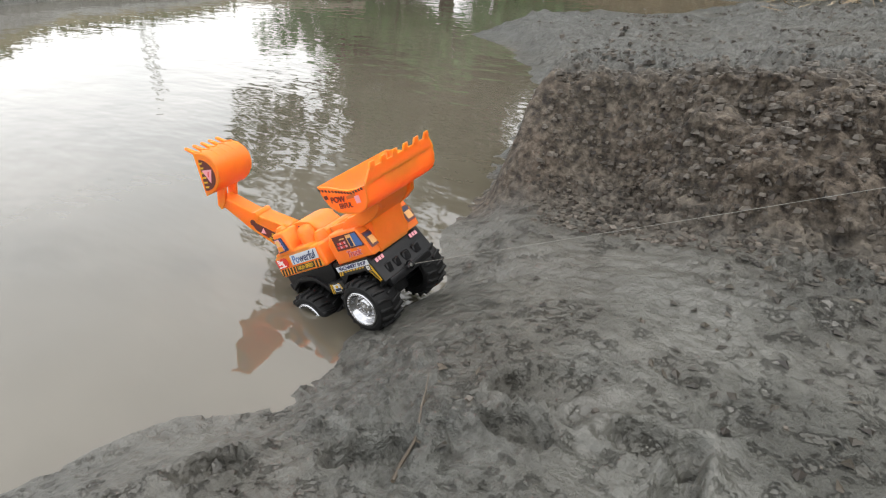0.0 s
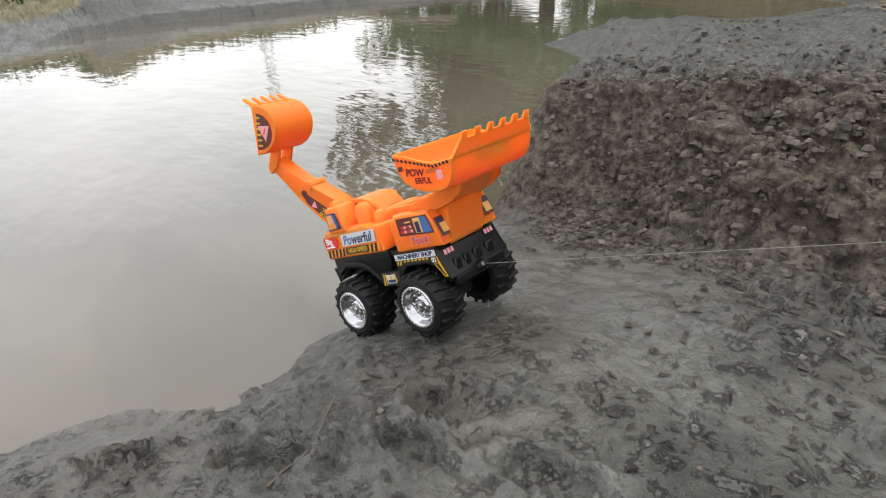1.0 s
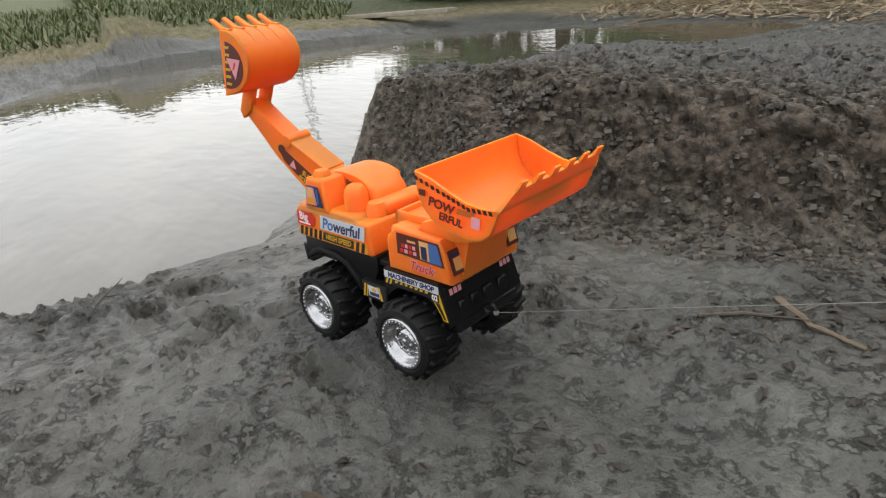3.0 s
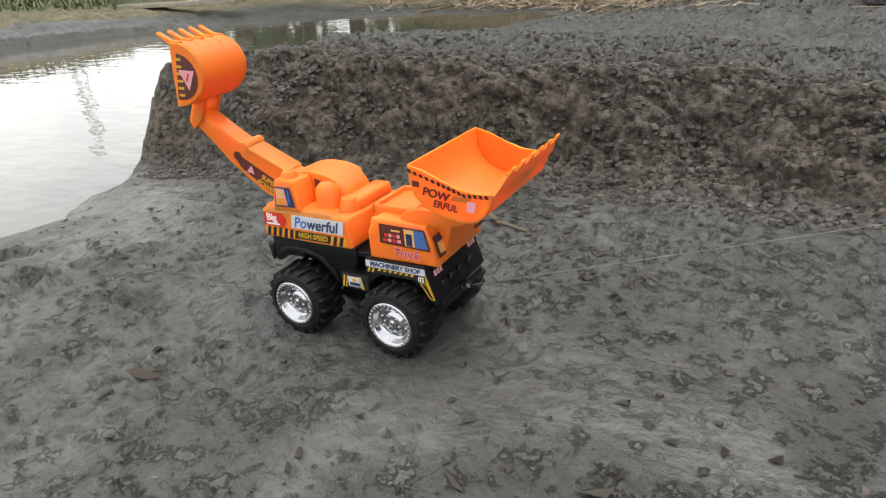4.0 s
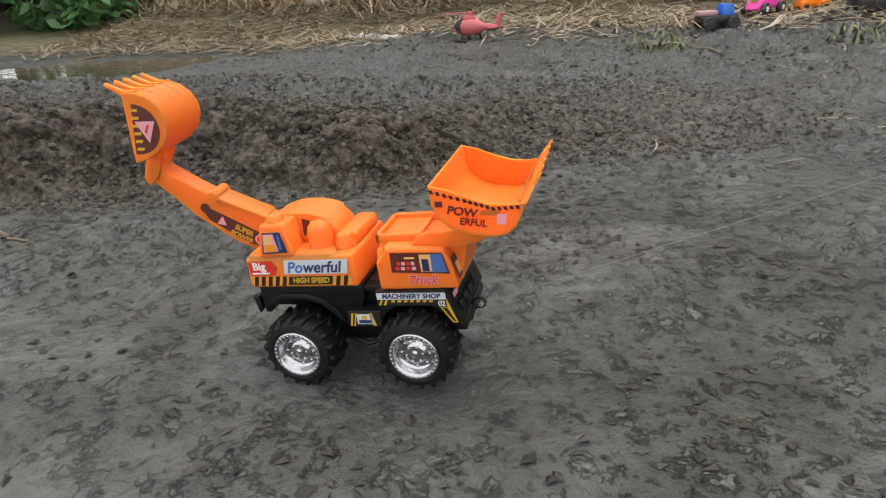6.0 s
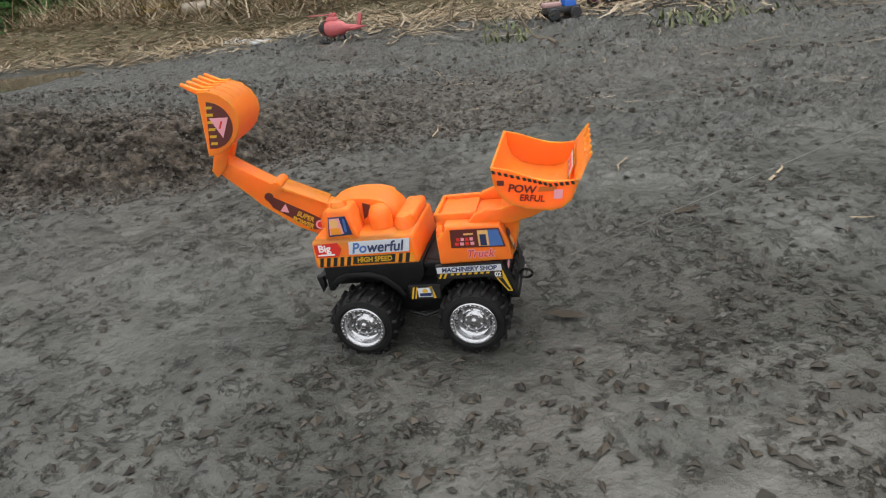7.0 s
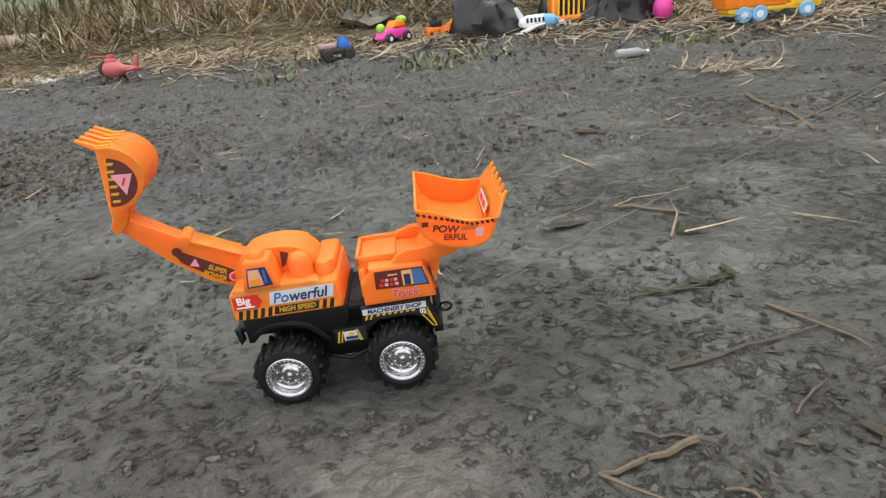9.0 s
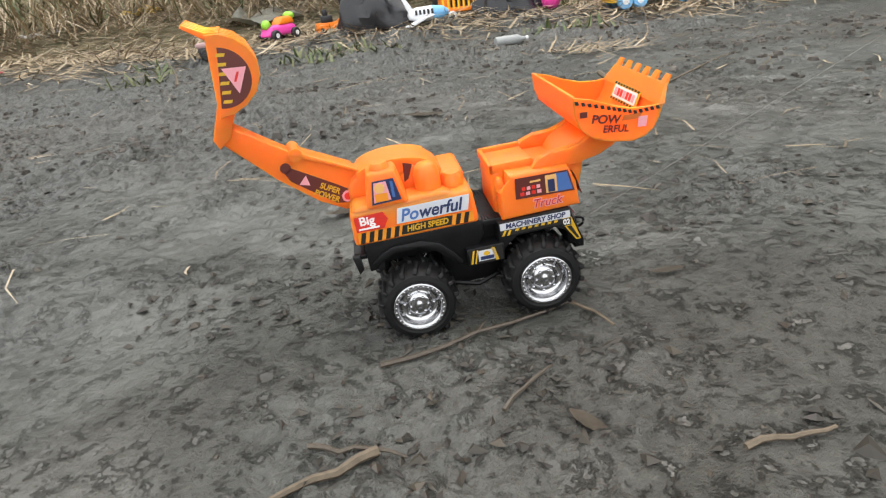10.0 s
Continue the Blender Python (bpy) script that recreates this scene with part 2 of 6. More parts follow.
def prism(bm, outline, y0, y1, bev=0.0, seg=2):
    """An (x, z) outline drawn out along y."""
    a = [bm.verts.new((x, y0, z)) for x, z in outline]
    b = [bm.verts.new((x, y1, z)) for x, z in outline]
    n = len(outline)
    fs = [bm.faces.new(a), bm.faces.new(b[::-1])]
    fs += [bm.faces.new((a[i], b[i], b[(i + 1) % n], a[(i + 1) % n])) for i in range(n)]
    if bev:
        es = list({e for f in fs[:2] for e in f.edges})
        bmesh.ops.bevel(bm, geom=es, offset=bev, segments=seg, affect="EDGES", profile=0.5)
    return bm


def lathe(bm, prof, n=32, axis="y", at=(0, 0, 0)):
    """A profile of (along, radius) turned round an axis; closed where the radius is 0."""
    rings = []
    for u, r in prof:
        ring = []
        for i in range(n if r > 1e-6 else 1):
            a = 2 * math.pi * i / n
            c, s = r * math.cos(a), r * math.sin(a)
            p = {"y": (c, u, s), "x": (u, c, s), "z": (c, s, u)}[axis]
            ring.append(bm.verts.new((p[0] + at[0], p[1] + at[1], p[2] + at[2])))
        rings.append(ring)
    for a, b in zip(rings, rings[1:]):
        for i in range(n):
            j = (i + 1) % n
            q = [a[i % len(a)], a[j % len(a)], b[j % len(b)], b[i % len(b)]]
            q = list(dict.fromkeys(q))
            if len(q) > 2:
                bm.faces.new(q)
    return bm


def tube(bm, pts, radii, n=6):
    """A round tapering tube along points."""
    rings = []
    pts = [Vector(p) for p in pts]
    for i, p in enumerate(pts):
        d = (pts[min(i + 1, len(pts) - 1)] - pts[max(i - 1, 0)]).normalized()
        u = d.cross(Vector((0.31, 0.17, 0.93)))
        u = (u if u.length > 1e-4 else d.cross(Vector((1, 0, 0)))).normalized()
        w = d.cross(u)
        r = radii[i] if hasattr(radii, "__len__") else radii
        rings.append([bm.verts.new(p + r * (math.cos(2 * math.pi * k / n) * u + math.sin(2 * math.pi * k / n) * w)) for k in range(n)])
    for a, b in zip(rings, rings[1:]):
        for k in range(n):
            bm.faces.new((a[k], a[(k + 1) % n], b[(k + 1) % n], b[k]))
    bm.faces.new(rings[0][::-1])
    bm.faces.new(rings[-1])
    return bm


def ball(bm, c, r, seg=16, rings=10, squash=(1, 1, 1)):
    m = Matrix.Translation(c) @ Matrix.Diagonal((r * squash[0], r * squash[1], r * squash[2], 1))
    bmesh.ops.create_uvsphere(bm, u_segments=seg, v_segments=rings, radius=1, matrix=m)
    return bm


def poly(bm, pts, depth=0.0004):
    """A thin plate from a flat outline in its own x, y."""
    a = [bm.verts.new((x, y, 0)) for x, y in pts]
    b = [bm.verts.new((x, y, depth)) for x, y in pts]
    n = len(pts)
    bm.faces.new(a[::-1])
    bm.faces.new(b)
    for i in range(n):
        bm.faces.new((a[i], a[(i + 1) % n], b[(i + 1) % n], b[i]))
    return bm


def rect(x0, y0, x1, y1):
    return [(x0, y0), (x1, y0), (x1, y1), (x0, y1)]


def disc(cx, cy, r, n=20, a0=0, a1=360):
    return [(cx + r * math.cos(radians(a0 + (a1 - a0) * i / n)), cy + r * math.sin(radians(a0 + (a1 - a0) * i / n))) for i in range(n + (a1 - a0 < 360))]


def lettering(name, text, size, material, parent, m, squeeze=1.0, shear=0.0, bold=0.0, label=""):
    cu = bpy.data.curves.new(name, "FONT")
    cu.body, cu.size, cu.align_x, cu.align_y, cu.extrude, cu.shear, cu.offset = text, size, "CENTER", "CENTER", 0.0002, shear, bold
    tmp = bpy.data.objects.new(name, cu)
    scene.collection.objects.link(tmp)
    me = bpy.data.meshes.new_from_object(tmp.evaluated_get(bpy.context.evaluated_depsgraph_get()))
    bpy.data.objects.remove(tmp)
    bpy.data.curves.remove(cu)
    me.transform(Matrix.Diagonal((squeeze, 1, 1, 1)))
    me.materials.clear()
    me.materials.append(material)
    ob = new(name, me)
    ob.parent = parent
    ob.matrix_basis = m
    return tagged(ob, label)


def side(x, y, z, rz=0, tilt=0, lean=0):
    """On the right flank: the plate's x runs forward, its y up, its face outward."""
    return pose(x, y, z, 90 + tilt, lean, rz)


# ---- noise on arrays ----
def perlin(x, y, seed=0):
    xi, yi = np.floor(x).astype(np.int64), np.floor(y).astype(np.int64)
    fx, fy = x - xi, y - yi

    def grad(ix, iy):
        h = (ix * 374761393 + iy * 668265263 + seed * 2246822519) & 0xFFFFFFFF
        h = ((h ^ (h >> 13)) * 1274126177) & 0xFFFFFFFF
        a = ((h ^ (h >> 16)) & 0xFFFF) / 65536.0 * 2 * np.pi
        return np.cos(a), np.sin(a)

    u, v = fx * fx * fx * (fx * (fx * 6 - 15) + 10), fy * fy * fy * (fy * (fy * 6 - 15) + 10)
    out = 0
    for dx in (0, 1):
        for dy in (0, 1):
            gx, gy = grad(xi + dx, yi + dy)
            out = out + (gx * (fx - dx) + gy * (fy - dy)) * (u if dx else 1 - u) * (v if dy else 1 - v)
    return out * 1.5


def fbm(x, y, octaves=4, seed=0, gain=0.5):
    out, amp = 0, 1.0
    for o in range(octaves):
        out = out + amp * perlin(x * 2**o + 17.3 * o, y * 2**o - 9.1 * o, seed + o)
        amp *= gain
    return out


def lumps(x, y, size, seed=0, keep=1.0):
    """Round clods of about that size: 0 between them, up to 1 on top."""
    gx, gy = x / size, y / size
    gx, gy = gx + 0.55 * perlin(gx * 1.7, gy * 1.7, seed + 90), gy + 0.55 * perlin(gx * 1.7 + 31, gy * 1.7, seed + 91)
    xi, yi = np.floor(gx).astype(np.int64), np.floor(gy).astype(np.int64)
    best = np.zeros_like(gx)
    for dx in (-1, 0, 1):
        for dy in (-1, 0, 1):
            cx, cy = xi + dx, yi + dy
            h = (cx * 374761393 + cy * 668265263 + seed * 2246822519) & 0xFFFFFFFF
            h = ((h ^ (h >> 13)) * 1274126177) & 0xFFFFFFFF
            r1, r2 = (h & 1023) / 1023.0, ((h >> 10) & 1023) / 1023.0
            r3, r4 = ((h >> 20) & 1023) / 1023.0, ((h >> 5) & 511) / 511.0
            rad = 0.35 + 0.45 * r3
            d2 = ((gx - cx - r1) ** 2 + (gy - cy - r2) ** 2) / rad**2
            v = np.minimum(1, 1.25 * np.maximum(0, 1 - d2) ** 0.8) * (0.4 + 0.6 * r4) * (r4 < keep)
            best = np.maximum(best, v)
    return best


def sstep(a, b, x):
    t = np.clip((x - a) / (b - a), 0, 1)
    return t * t * (3 - 2 * t)


# ---- the lie of the land ----
WATER_Z = -0.055
POND = [(-2.66, -1.0), (-3.3, -1.9), (-4.8, -1.7), (-5.5, -1.0), (-7.1, -0.66), (-8.0, -0.15), (-8.4, 0.6), (-8.2, 1.7), (-7.9, 2.6), (-6.8, 3.3),
        (-5.5, 3.95), (-4.2, 3.95), (-3.85, 3.6), (-3.95, 2.95), (-4.3, 2.55), (-4.5, 2.15), (-4.3, 1.62), (-3.9, 1.42), (-3.5, 1.1), (-3.2, 0.75),
        (-2.99, 0.4), (-2.83, 0.13), (-2.74, -0.05), (-2.59, -0.22), (-2.55, -0.35), (-2.54, -0.5), (-2.6, -0.62), (-2.6, -0.75)]
TOE = [(-3.0, -0.02), (-2.72, 0.02), (-2.4, 0.07), (-2.1, 0.17), (-1.85, 0.31), (-1.5, 0.4), (-1.2, 0.52), (-0.9, 0.75), (-0.4, 1.0), (0.3, 1.35), (1.5, 1.9)]


def pond_distance(x, y):
    """Metres inside the shoreline (outside: negative)."""
    best = np.full(x.shape, 1e9)
    inside = np.zeros(x.shape, bool)
    n = len(POND)
    for i in range(n):
        (ax, ay), (bx, by) = POND[i], POND[(i + 1) % n]
        dx, dy = bx - ax, by - ay
        t = np.clip(((x - ax) * dx + (y - ay) * dy) / (dx * dx + dy * dy), 0, 1)
        best = np.minimum(best, (x - ax - t * dx) ** 2 + (y - ay - t * dy) ** 2)
        cross = (ay > y) != (by > y)
        inside ^= cross & (x < (bx - ax) * (y - ay) / (by - ay + 1e-12) + ax)
    d = np.sqrt(best)
    return np.where(inside, d, -d)


def behind_toe(x, y):
    tx, ty = np.array([p[0] for p in TOE]), np.array([p[1] for p in TOE])
    slope = np.gradient(ty, tx)
    s = np.interp(x, tx, slope)
    return (y - np.interp(x, tx, ty)) / np.sqrt(1 + s * s)


CLUMPS = [(-1.357, 0.43, 0.05), (-1.935, 0.0, 0.05), (-2.02, -0.084, 0.06), (-1.97, -0.265, 0.05), (-0.3, 1.07, 0.07), (0.31, 0.82, 0.06), (0.14, 0.035, 0.045), (-2.39, -0.5, 0.07), (-2.27, -0.27, 0.045), (-2.13, 0.07, 0.07), (-2.05, 0.02, 0.06), (-2.48, -0.42, 0.05), (-1.59, -0.09, 0.05), (-1.95, -0.05, 0.06), (-1.28, 0.12, 0.05),
          (-1.05, -0.1, 0.04), (0.13, 0.01, 0.045), (0.05, 0.33, 0.06), (0.47, -0.14, 0.02), (0.3, 0.5, 0.07), (-0.5, 0.35, 0.08), (-0.3, -0.12, 0.04), (-0.75, 0.22, 0.06)]
TRACK = [(-2.750, -0.320, -0.1250), (-2.623, -0.294, -0.0713), (-2.563, -0.279, -0.0408), (-2.469, -0.252, -0.0057), (-2.391, -0.233, 0.0110), (-2.288, -0.211, 0.0233), (-1.888, -0.139, 0.0111), (-1.725, -0.107, 0.0025), (-1.555, -0.078, 0.0045), (-1.388, -0.044, -0.0004), (-1.224, -0.024, -0.0058), (-0.601, 0.014, -0.0213), (-0.385, 0.002, -0.0191), (-0.204, -0.010, -0.0063), (0.000, -0.006, -0.0053), (0.227, -0.019, -0.0032), (0.437, 0.003, 0.0024), (0.670, 0.036, 0.0043), (0.900, 0.060, 0.0120)]
PRINTS = [(-2.341, -0.505, 50, 0.047), (-2.27, -0.4, 20, 0.044), (-2.14, -0.25, 60, 0.042), (-2.175, -0.33, 30, 0.046), (-2.03, -0.12, 70, 0.055), (-2.16, 0.07, 20, 0.06),
          (-2.292, -0.33, 40, 0.055), (-2.13, -0.36, 100, 0.035), (-2.125, -0.19, 45, 0.04), (-1.99, -0.264, 20, 0.04), (-1.565, -0.087, 60, 0.035), (-1.95, -0.02, 140, 0.045), (-2.44, -0.62, 60, 0.04)]


def ground(x, y):
    """Height, how much of it is crumbling bank, how much is litter."""
    d = pond_distance(x, y) + np.where(x > -3.2, 0.014, 0.03) * fbm(x * 5, y * 5, 3, 5)
    s = behind_toe(x, y) + 0.05 * fbm(x * 3.5, y * 3.5, 3, 9)
    h = -0.001 + 0.032 * np.exp(-((x + 2.22) / 0.24) ** 2) + 0.015 * np.exp(-((x + 1.7) / 0.3) ** 2) - 0.016 * np.exp(-((x + 0.62) / 0.3) ** 2) + 0.006 * sstep(0.1, 0.5, x)
    h = h + 0.04 * np.clip(y, -0.25, 0.25)
    h = h - 0.03 * sstep(1.3, 2.2, y) + 0.06 * sstep(2.7, 3.9, y) * sstep(-3.6, -1.8, x)
    crest = np.interp(x, [-3.0, -2.3, -1.8, -1.3, -0.9, -0.4, 0.2], [0.19, 0.185, 0.155, 0.115, 0.06, 0.025, 0.0])
    width = np.interp(x, [-2.6, -1.2, -0.4], [0.13, 0.17, 0.4])
    face = sstep(0.0, 1.0, s / width)
    reach = np.interp(x, [-2.6, -1.6], [0.95, 1.25])
    rise = crest * face * (1 - 0.97 * sstep(0.3, 1.0, s / reach))
    h = h + rise
    far = np.hypot(np.maximum(0, -6.5 - x), np.maximum(0, y - 4.0)) * 1.0
    far = np.maximum(far, 0)
    # shore ramp and pond bed
    near = np.interp(x, [-3.2, -2.6, -2.4], [0.2, 0.15, 0.14])
    lowbank = np.where((x < -4.6) | (y > 2.5), 0.9, near)
    land = sstep(0.0, 1.0, -d / lowbank)
    h = WATER_Z + (h - WATER_Z) * land + np.where((x < -4.6), 0.09 * sstep(0.05, 1.3, -d) * (1 - sstep(2.0, 3.5, y)), 0)
    h = np.where(d > 0, WATER_Z - np.minimum(0.3, 0.33 * d), h)
    h = h + np.where(d < 0, 0.07 * np.clip(far - 0.8, 0, 30), 0) + 0.22 * sstep(4.4, 5.8, y) * sstep(-7.5, -6.0, x)
    # detail
    out = d < 0.06
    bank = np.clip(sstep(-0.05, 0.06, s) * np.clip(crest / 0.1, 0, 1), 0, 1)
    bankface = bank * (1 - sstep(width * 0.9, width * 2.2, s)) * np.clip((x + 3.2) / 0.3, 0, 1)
    litter = np.clip(sstep(1.2, 2.2, far) + sstep(3.5, 4.5, y - 0.1 * np.clip(-x - 1, 0, 6)), 0, 1) * (d < -0.5)
    detail = 0.006 * fbm(x * 4, y * 4, 2, 21) + 0.0022 * fbm(x * 20, y * 20, 3, 33) * sstep(-0.3, 0.3, fbm(x * 3, y * 3, 2, 34))
    patch = 0.75 * sstep(0.1, 0.55, fbm(x * 3.0, y * 3.0, 4, 77))
    for px, py, pr in CLUMPS:
        patch = np.maximum(patch, np.exp(-((((x - px) / pr) ** 2 + ((y - py) / (pr * 0.6)) ** 2) ** 1.5)))
    flow = np.exp(-((x + 2.25) / 0.3) ** 2 - ((y + 0.02) / 0.2) ** 2)
    streak = perlin((x * 0.98 + y * 0.2) * 5, (y * 0.98 - x * 0.2) * 42, 55)
    detail = detail + 0.006 * flow * streak
    # lumps lie along the sloping face, not along the plan
    along = y + 1.2 * rise
    bulge = 0.022 * lumps(x, along, 0.065, 3, 0.8) + 0.016 * lumps(x + 3, along, 0.034, 4, 0.9) + 0.009 * lumps(x, along + 5, 0.018, 6) - 0.018
    rough_top = bank * np.clip(1 - sstep(0.5, 1.4, s), 0.3, 1)
    shore = 0.8 * np.exp(-((x + 2.4) / 0.16) ** 2 - ((y + 0.45) / 0.1) ** 2)
    churned = sstep(0.45, 0.95, y) * (1 - sstep(4.2, 5.0, y)) * (0.25 + 0.75 * sstep(-0.25, 0.3, fbm(x * 1.7, y * 3.1, 3, 41)))
    churned = np.maximum(churned * (1 - 0.75 * sstep(0.2, 0.9, x) * (1 - sstep(1.5, 2.3, y))), 0.9 * (x < -5.2))
    wild = np.clip(np.maximum(np.maximum(rough_top, bank * bankface), churned) + shore + 0.7 * patch, 0, 1)
    detail = detail + rough_top * (1 - 0.55 * bankface) * bulge
    # the churned ground behind: dragged grooves and slumped lumps
    groove = perlin((x * 0.97 + y * 0.24) * 2.2, (y * 0.97 - x * 0.24) * 15, 61) + 0.25 * perlin((x * 0.97 - y * 0.2) * 6, (y * 0.97 + x * 0.2) * 34, 62)
    detail = detail + churned * (1 - rough_top) * (0.026 * groove + 0.032 * lumps(x, y * 1.4, 0.1, 23, 0.5) + 0.022 * lumps(x, y * 1.2, 0.05, 24, 0.6) + 0.012 * lumps(x, y, 0.026, 26, 0.7))
    detail = detail + (1 - rough_top) * (0.3 + 0.7 * sstep(-0.35, 0.3, fbm(x * 2.3, y * 2.3, 3, 78))) * (0.009 * lumps(x, y, 0.055, 15, 0.3) + 0.0075 * lumps(x, y, 0.026, 16, 0.33))
    detail = detail + (shore + 0.9 * patch) * (0.013 * lumps(x, y, 0.036, 13, 0.7) + 0.009 * lumps(x, y, 0.018, 14, 0.7) - 0.006)
    for px, py, turn, size in PRINTS:
        c, q = math.cos(radians(turn)), math.sin(radians(turn))
        u, v = ((x - px) * c + (y - py) * q) / size, (-(x - px) * q + (y - py) * c) / (size * 0.55)
        r = np.sqrt(u * u + v * v) + 0.3 * perlin(x * 27, y * 27, 71) + 0.15 * perlin(x * 70, y * 70, 72)
        detail = detail + np.where(r < 2, -0.021 * (1 - sstep(0.78, 1.0, r)) + 0.009 * np.exp(-((r - 1.15) / 0.15) ** 2), 0)
    # a shallow hollow that holds a puddle
    detail = detail - 0.06 * np.exp(-(((x + 1.35) / 0.34) ** 2 + ((y - 2.02) / 0.14) ** 2))
    detail = detail * (0.2 + 0.8 * (1 - sstep(1.5, 3.2, x)) * sstep(-13.0, -10.0, x) * (1 - sstep(3.5, 6.0, y)) * sstep(-2.0, -1.2, y))
    h = h + np.where(d < 0.15, detail * np.clip(0.35 + np.clip(-d, 0, 1) * 6, 0, 1), 0.2 * detail)
    # the firm strip that the wheels roll over
    tx, ty, tz = (np.array(c) for c in zip(*TRACK))
    strip = np.exp(-((y - np.interp(x, tx, ty)) / 0.12) ** 4) * sstep(-2.74, -2.62, x)
    h = h + strip * (np.interp(x, tx, tz) + 0.2 * detail - h)
    return h, bankface, litter, wild, rough_top * bankface * bulge * np.clip((x + 2.7) / 0.3, 0, 1)


def axis_points(lo, hi, stops):
    """Coordinates from lo to hi; stops: (position, spacing) between which the spacing runs smoothly."""
    pos, gap = [p for p, _ in stops], [g for _, g in stops]
    out = [lo]
    while out[-1] < hi:
        out.append(out[-1] + float(np.interp(out[-1], pos, gap)))
    return np.array(out)


def build_ground():
    xs = axis_points(-300, 300, [(-300, 25), (-30, 1.2), (-9, 0.08), (-4.5, 0.03), (-3.1, 0.0085), (-2.9, 0.0052), (0.9, 0.0052), (1.5, 0.012), (3, 0.05), (8, 0.4), (40, 4), (300, 25)])
    ys = axis_points(-300, 300, [(-300, 25), (-40, 4), (-5, 0.3), (-1.2, 0.03), (-0.8, 0.007), (-0.6, 0.0052), (0.65, 0.0052), (1.2, 0.010), (2.5, 0.02), (5, 0.06), (12, 0.5), (40, 4), (300, 25)])
    x, y = np.meshgrid(xs, ys, indexing="ij")
    h, bank, litter, wild, bulge = ground(x, y)
    nx, ny = x.shape
    me = bpy.data.meshes.new("ground")
    me.vertices.add(nx * ny)
    me.vertices.foreach_set("co", np.stack([x, y - 0.9 * bulge, h], -1).astype(np.float32).ravel())
    i = np.arange(nx * ny).reshape(nx, ny)
    quads = np.stack([i[:-1, :-1], i[1:, :-1], i[1:, 1:], i[:-1, 1:]], -1).reshape(-1, 4)
    me.loops.add(quads.size)
    me.loops.foreach_set("vertex_index", quads.ravel())
    me.polygons.add(len(quads))
    me.polygons.foreach_set("loop_start", np.arange(0, quads.size, 4))
    me.polygons.foreach_set("use_smooth", np.ones(len(quads), bool))
    for name, values in (("bank", bank), ("litter", litter), ("wild", wild)):
        a = me.attributes.new(name, "FLOAT", "POINT")
        a.data.foreach_set("value", values.astype(np.float32).ravel())
    me.update(calc_edges=True)
    me.validate()
    me.materials.append(M_MUD)
    ob = new("ground", me)
    return tagged(ob, "wet grey-brown mud bank with clods, prints and crumbling edge", "mud ground", kind="structure")


ground_sheet = build_ground()


def height(x, y):
    h, _, _, _, _ = ground(np.array([float(x)]), np.array([float(y)]))
    return float(h[0])


def build_water():
    bm = bmesh.new()
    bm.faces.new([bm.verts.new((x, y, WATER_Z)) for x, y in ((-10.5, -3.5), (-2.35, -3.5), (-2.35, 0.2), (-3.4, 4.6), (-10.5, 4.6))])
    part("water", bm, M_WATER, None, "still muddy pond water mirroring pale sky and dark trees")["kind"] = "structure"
    bm = bmesh.new()
    bm.faces.new([bm.verts.new((-1.35 + 0.5 * math.cos(a * 0.2618), 2.02 + 0.25 * math.sin(a * 0.2618), height(-1.35, 2.02) + 0.042)) for a in range(24)])
    part("puddle", bm, M_WATER, None, "shallow muddy puddle lying in a hollow")["kind"] = "structure"


build_water()


# ---- the toy truck ----
REAR_AXLE, FRONT_AXLE = (-0.061, 0.0385), (0.061, 0.0385)
BOOM_PIVOT = (-0.085, 0.0, 0.138)
BOOM_SWING = 10.0
BOOM_FOOT, BOOM_LIFT = (-0.0826, 0.004, 0.1427), 7.3


def lug_mesh(sgn):
    bm = bmesh.new()
    box(bm, -0.0023, 0.0023, 0.0004, 0.0205, 0.0335, 0.0388, 0.0008, 1, (0.0005, 0.0005, 0, 0.002))
    bmesh.ops.transform(bm, matrix=Matrix.Diagonal((1, sgn, 1, 1)) @ Matrix.Rotation(0.22, 4, "Z"), verts=bm.verts[:])
    return mesh_of("tread_lug", bm, M_TYRE)


LUGS = [lug_mesh(1), lug_mesh(-1)]


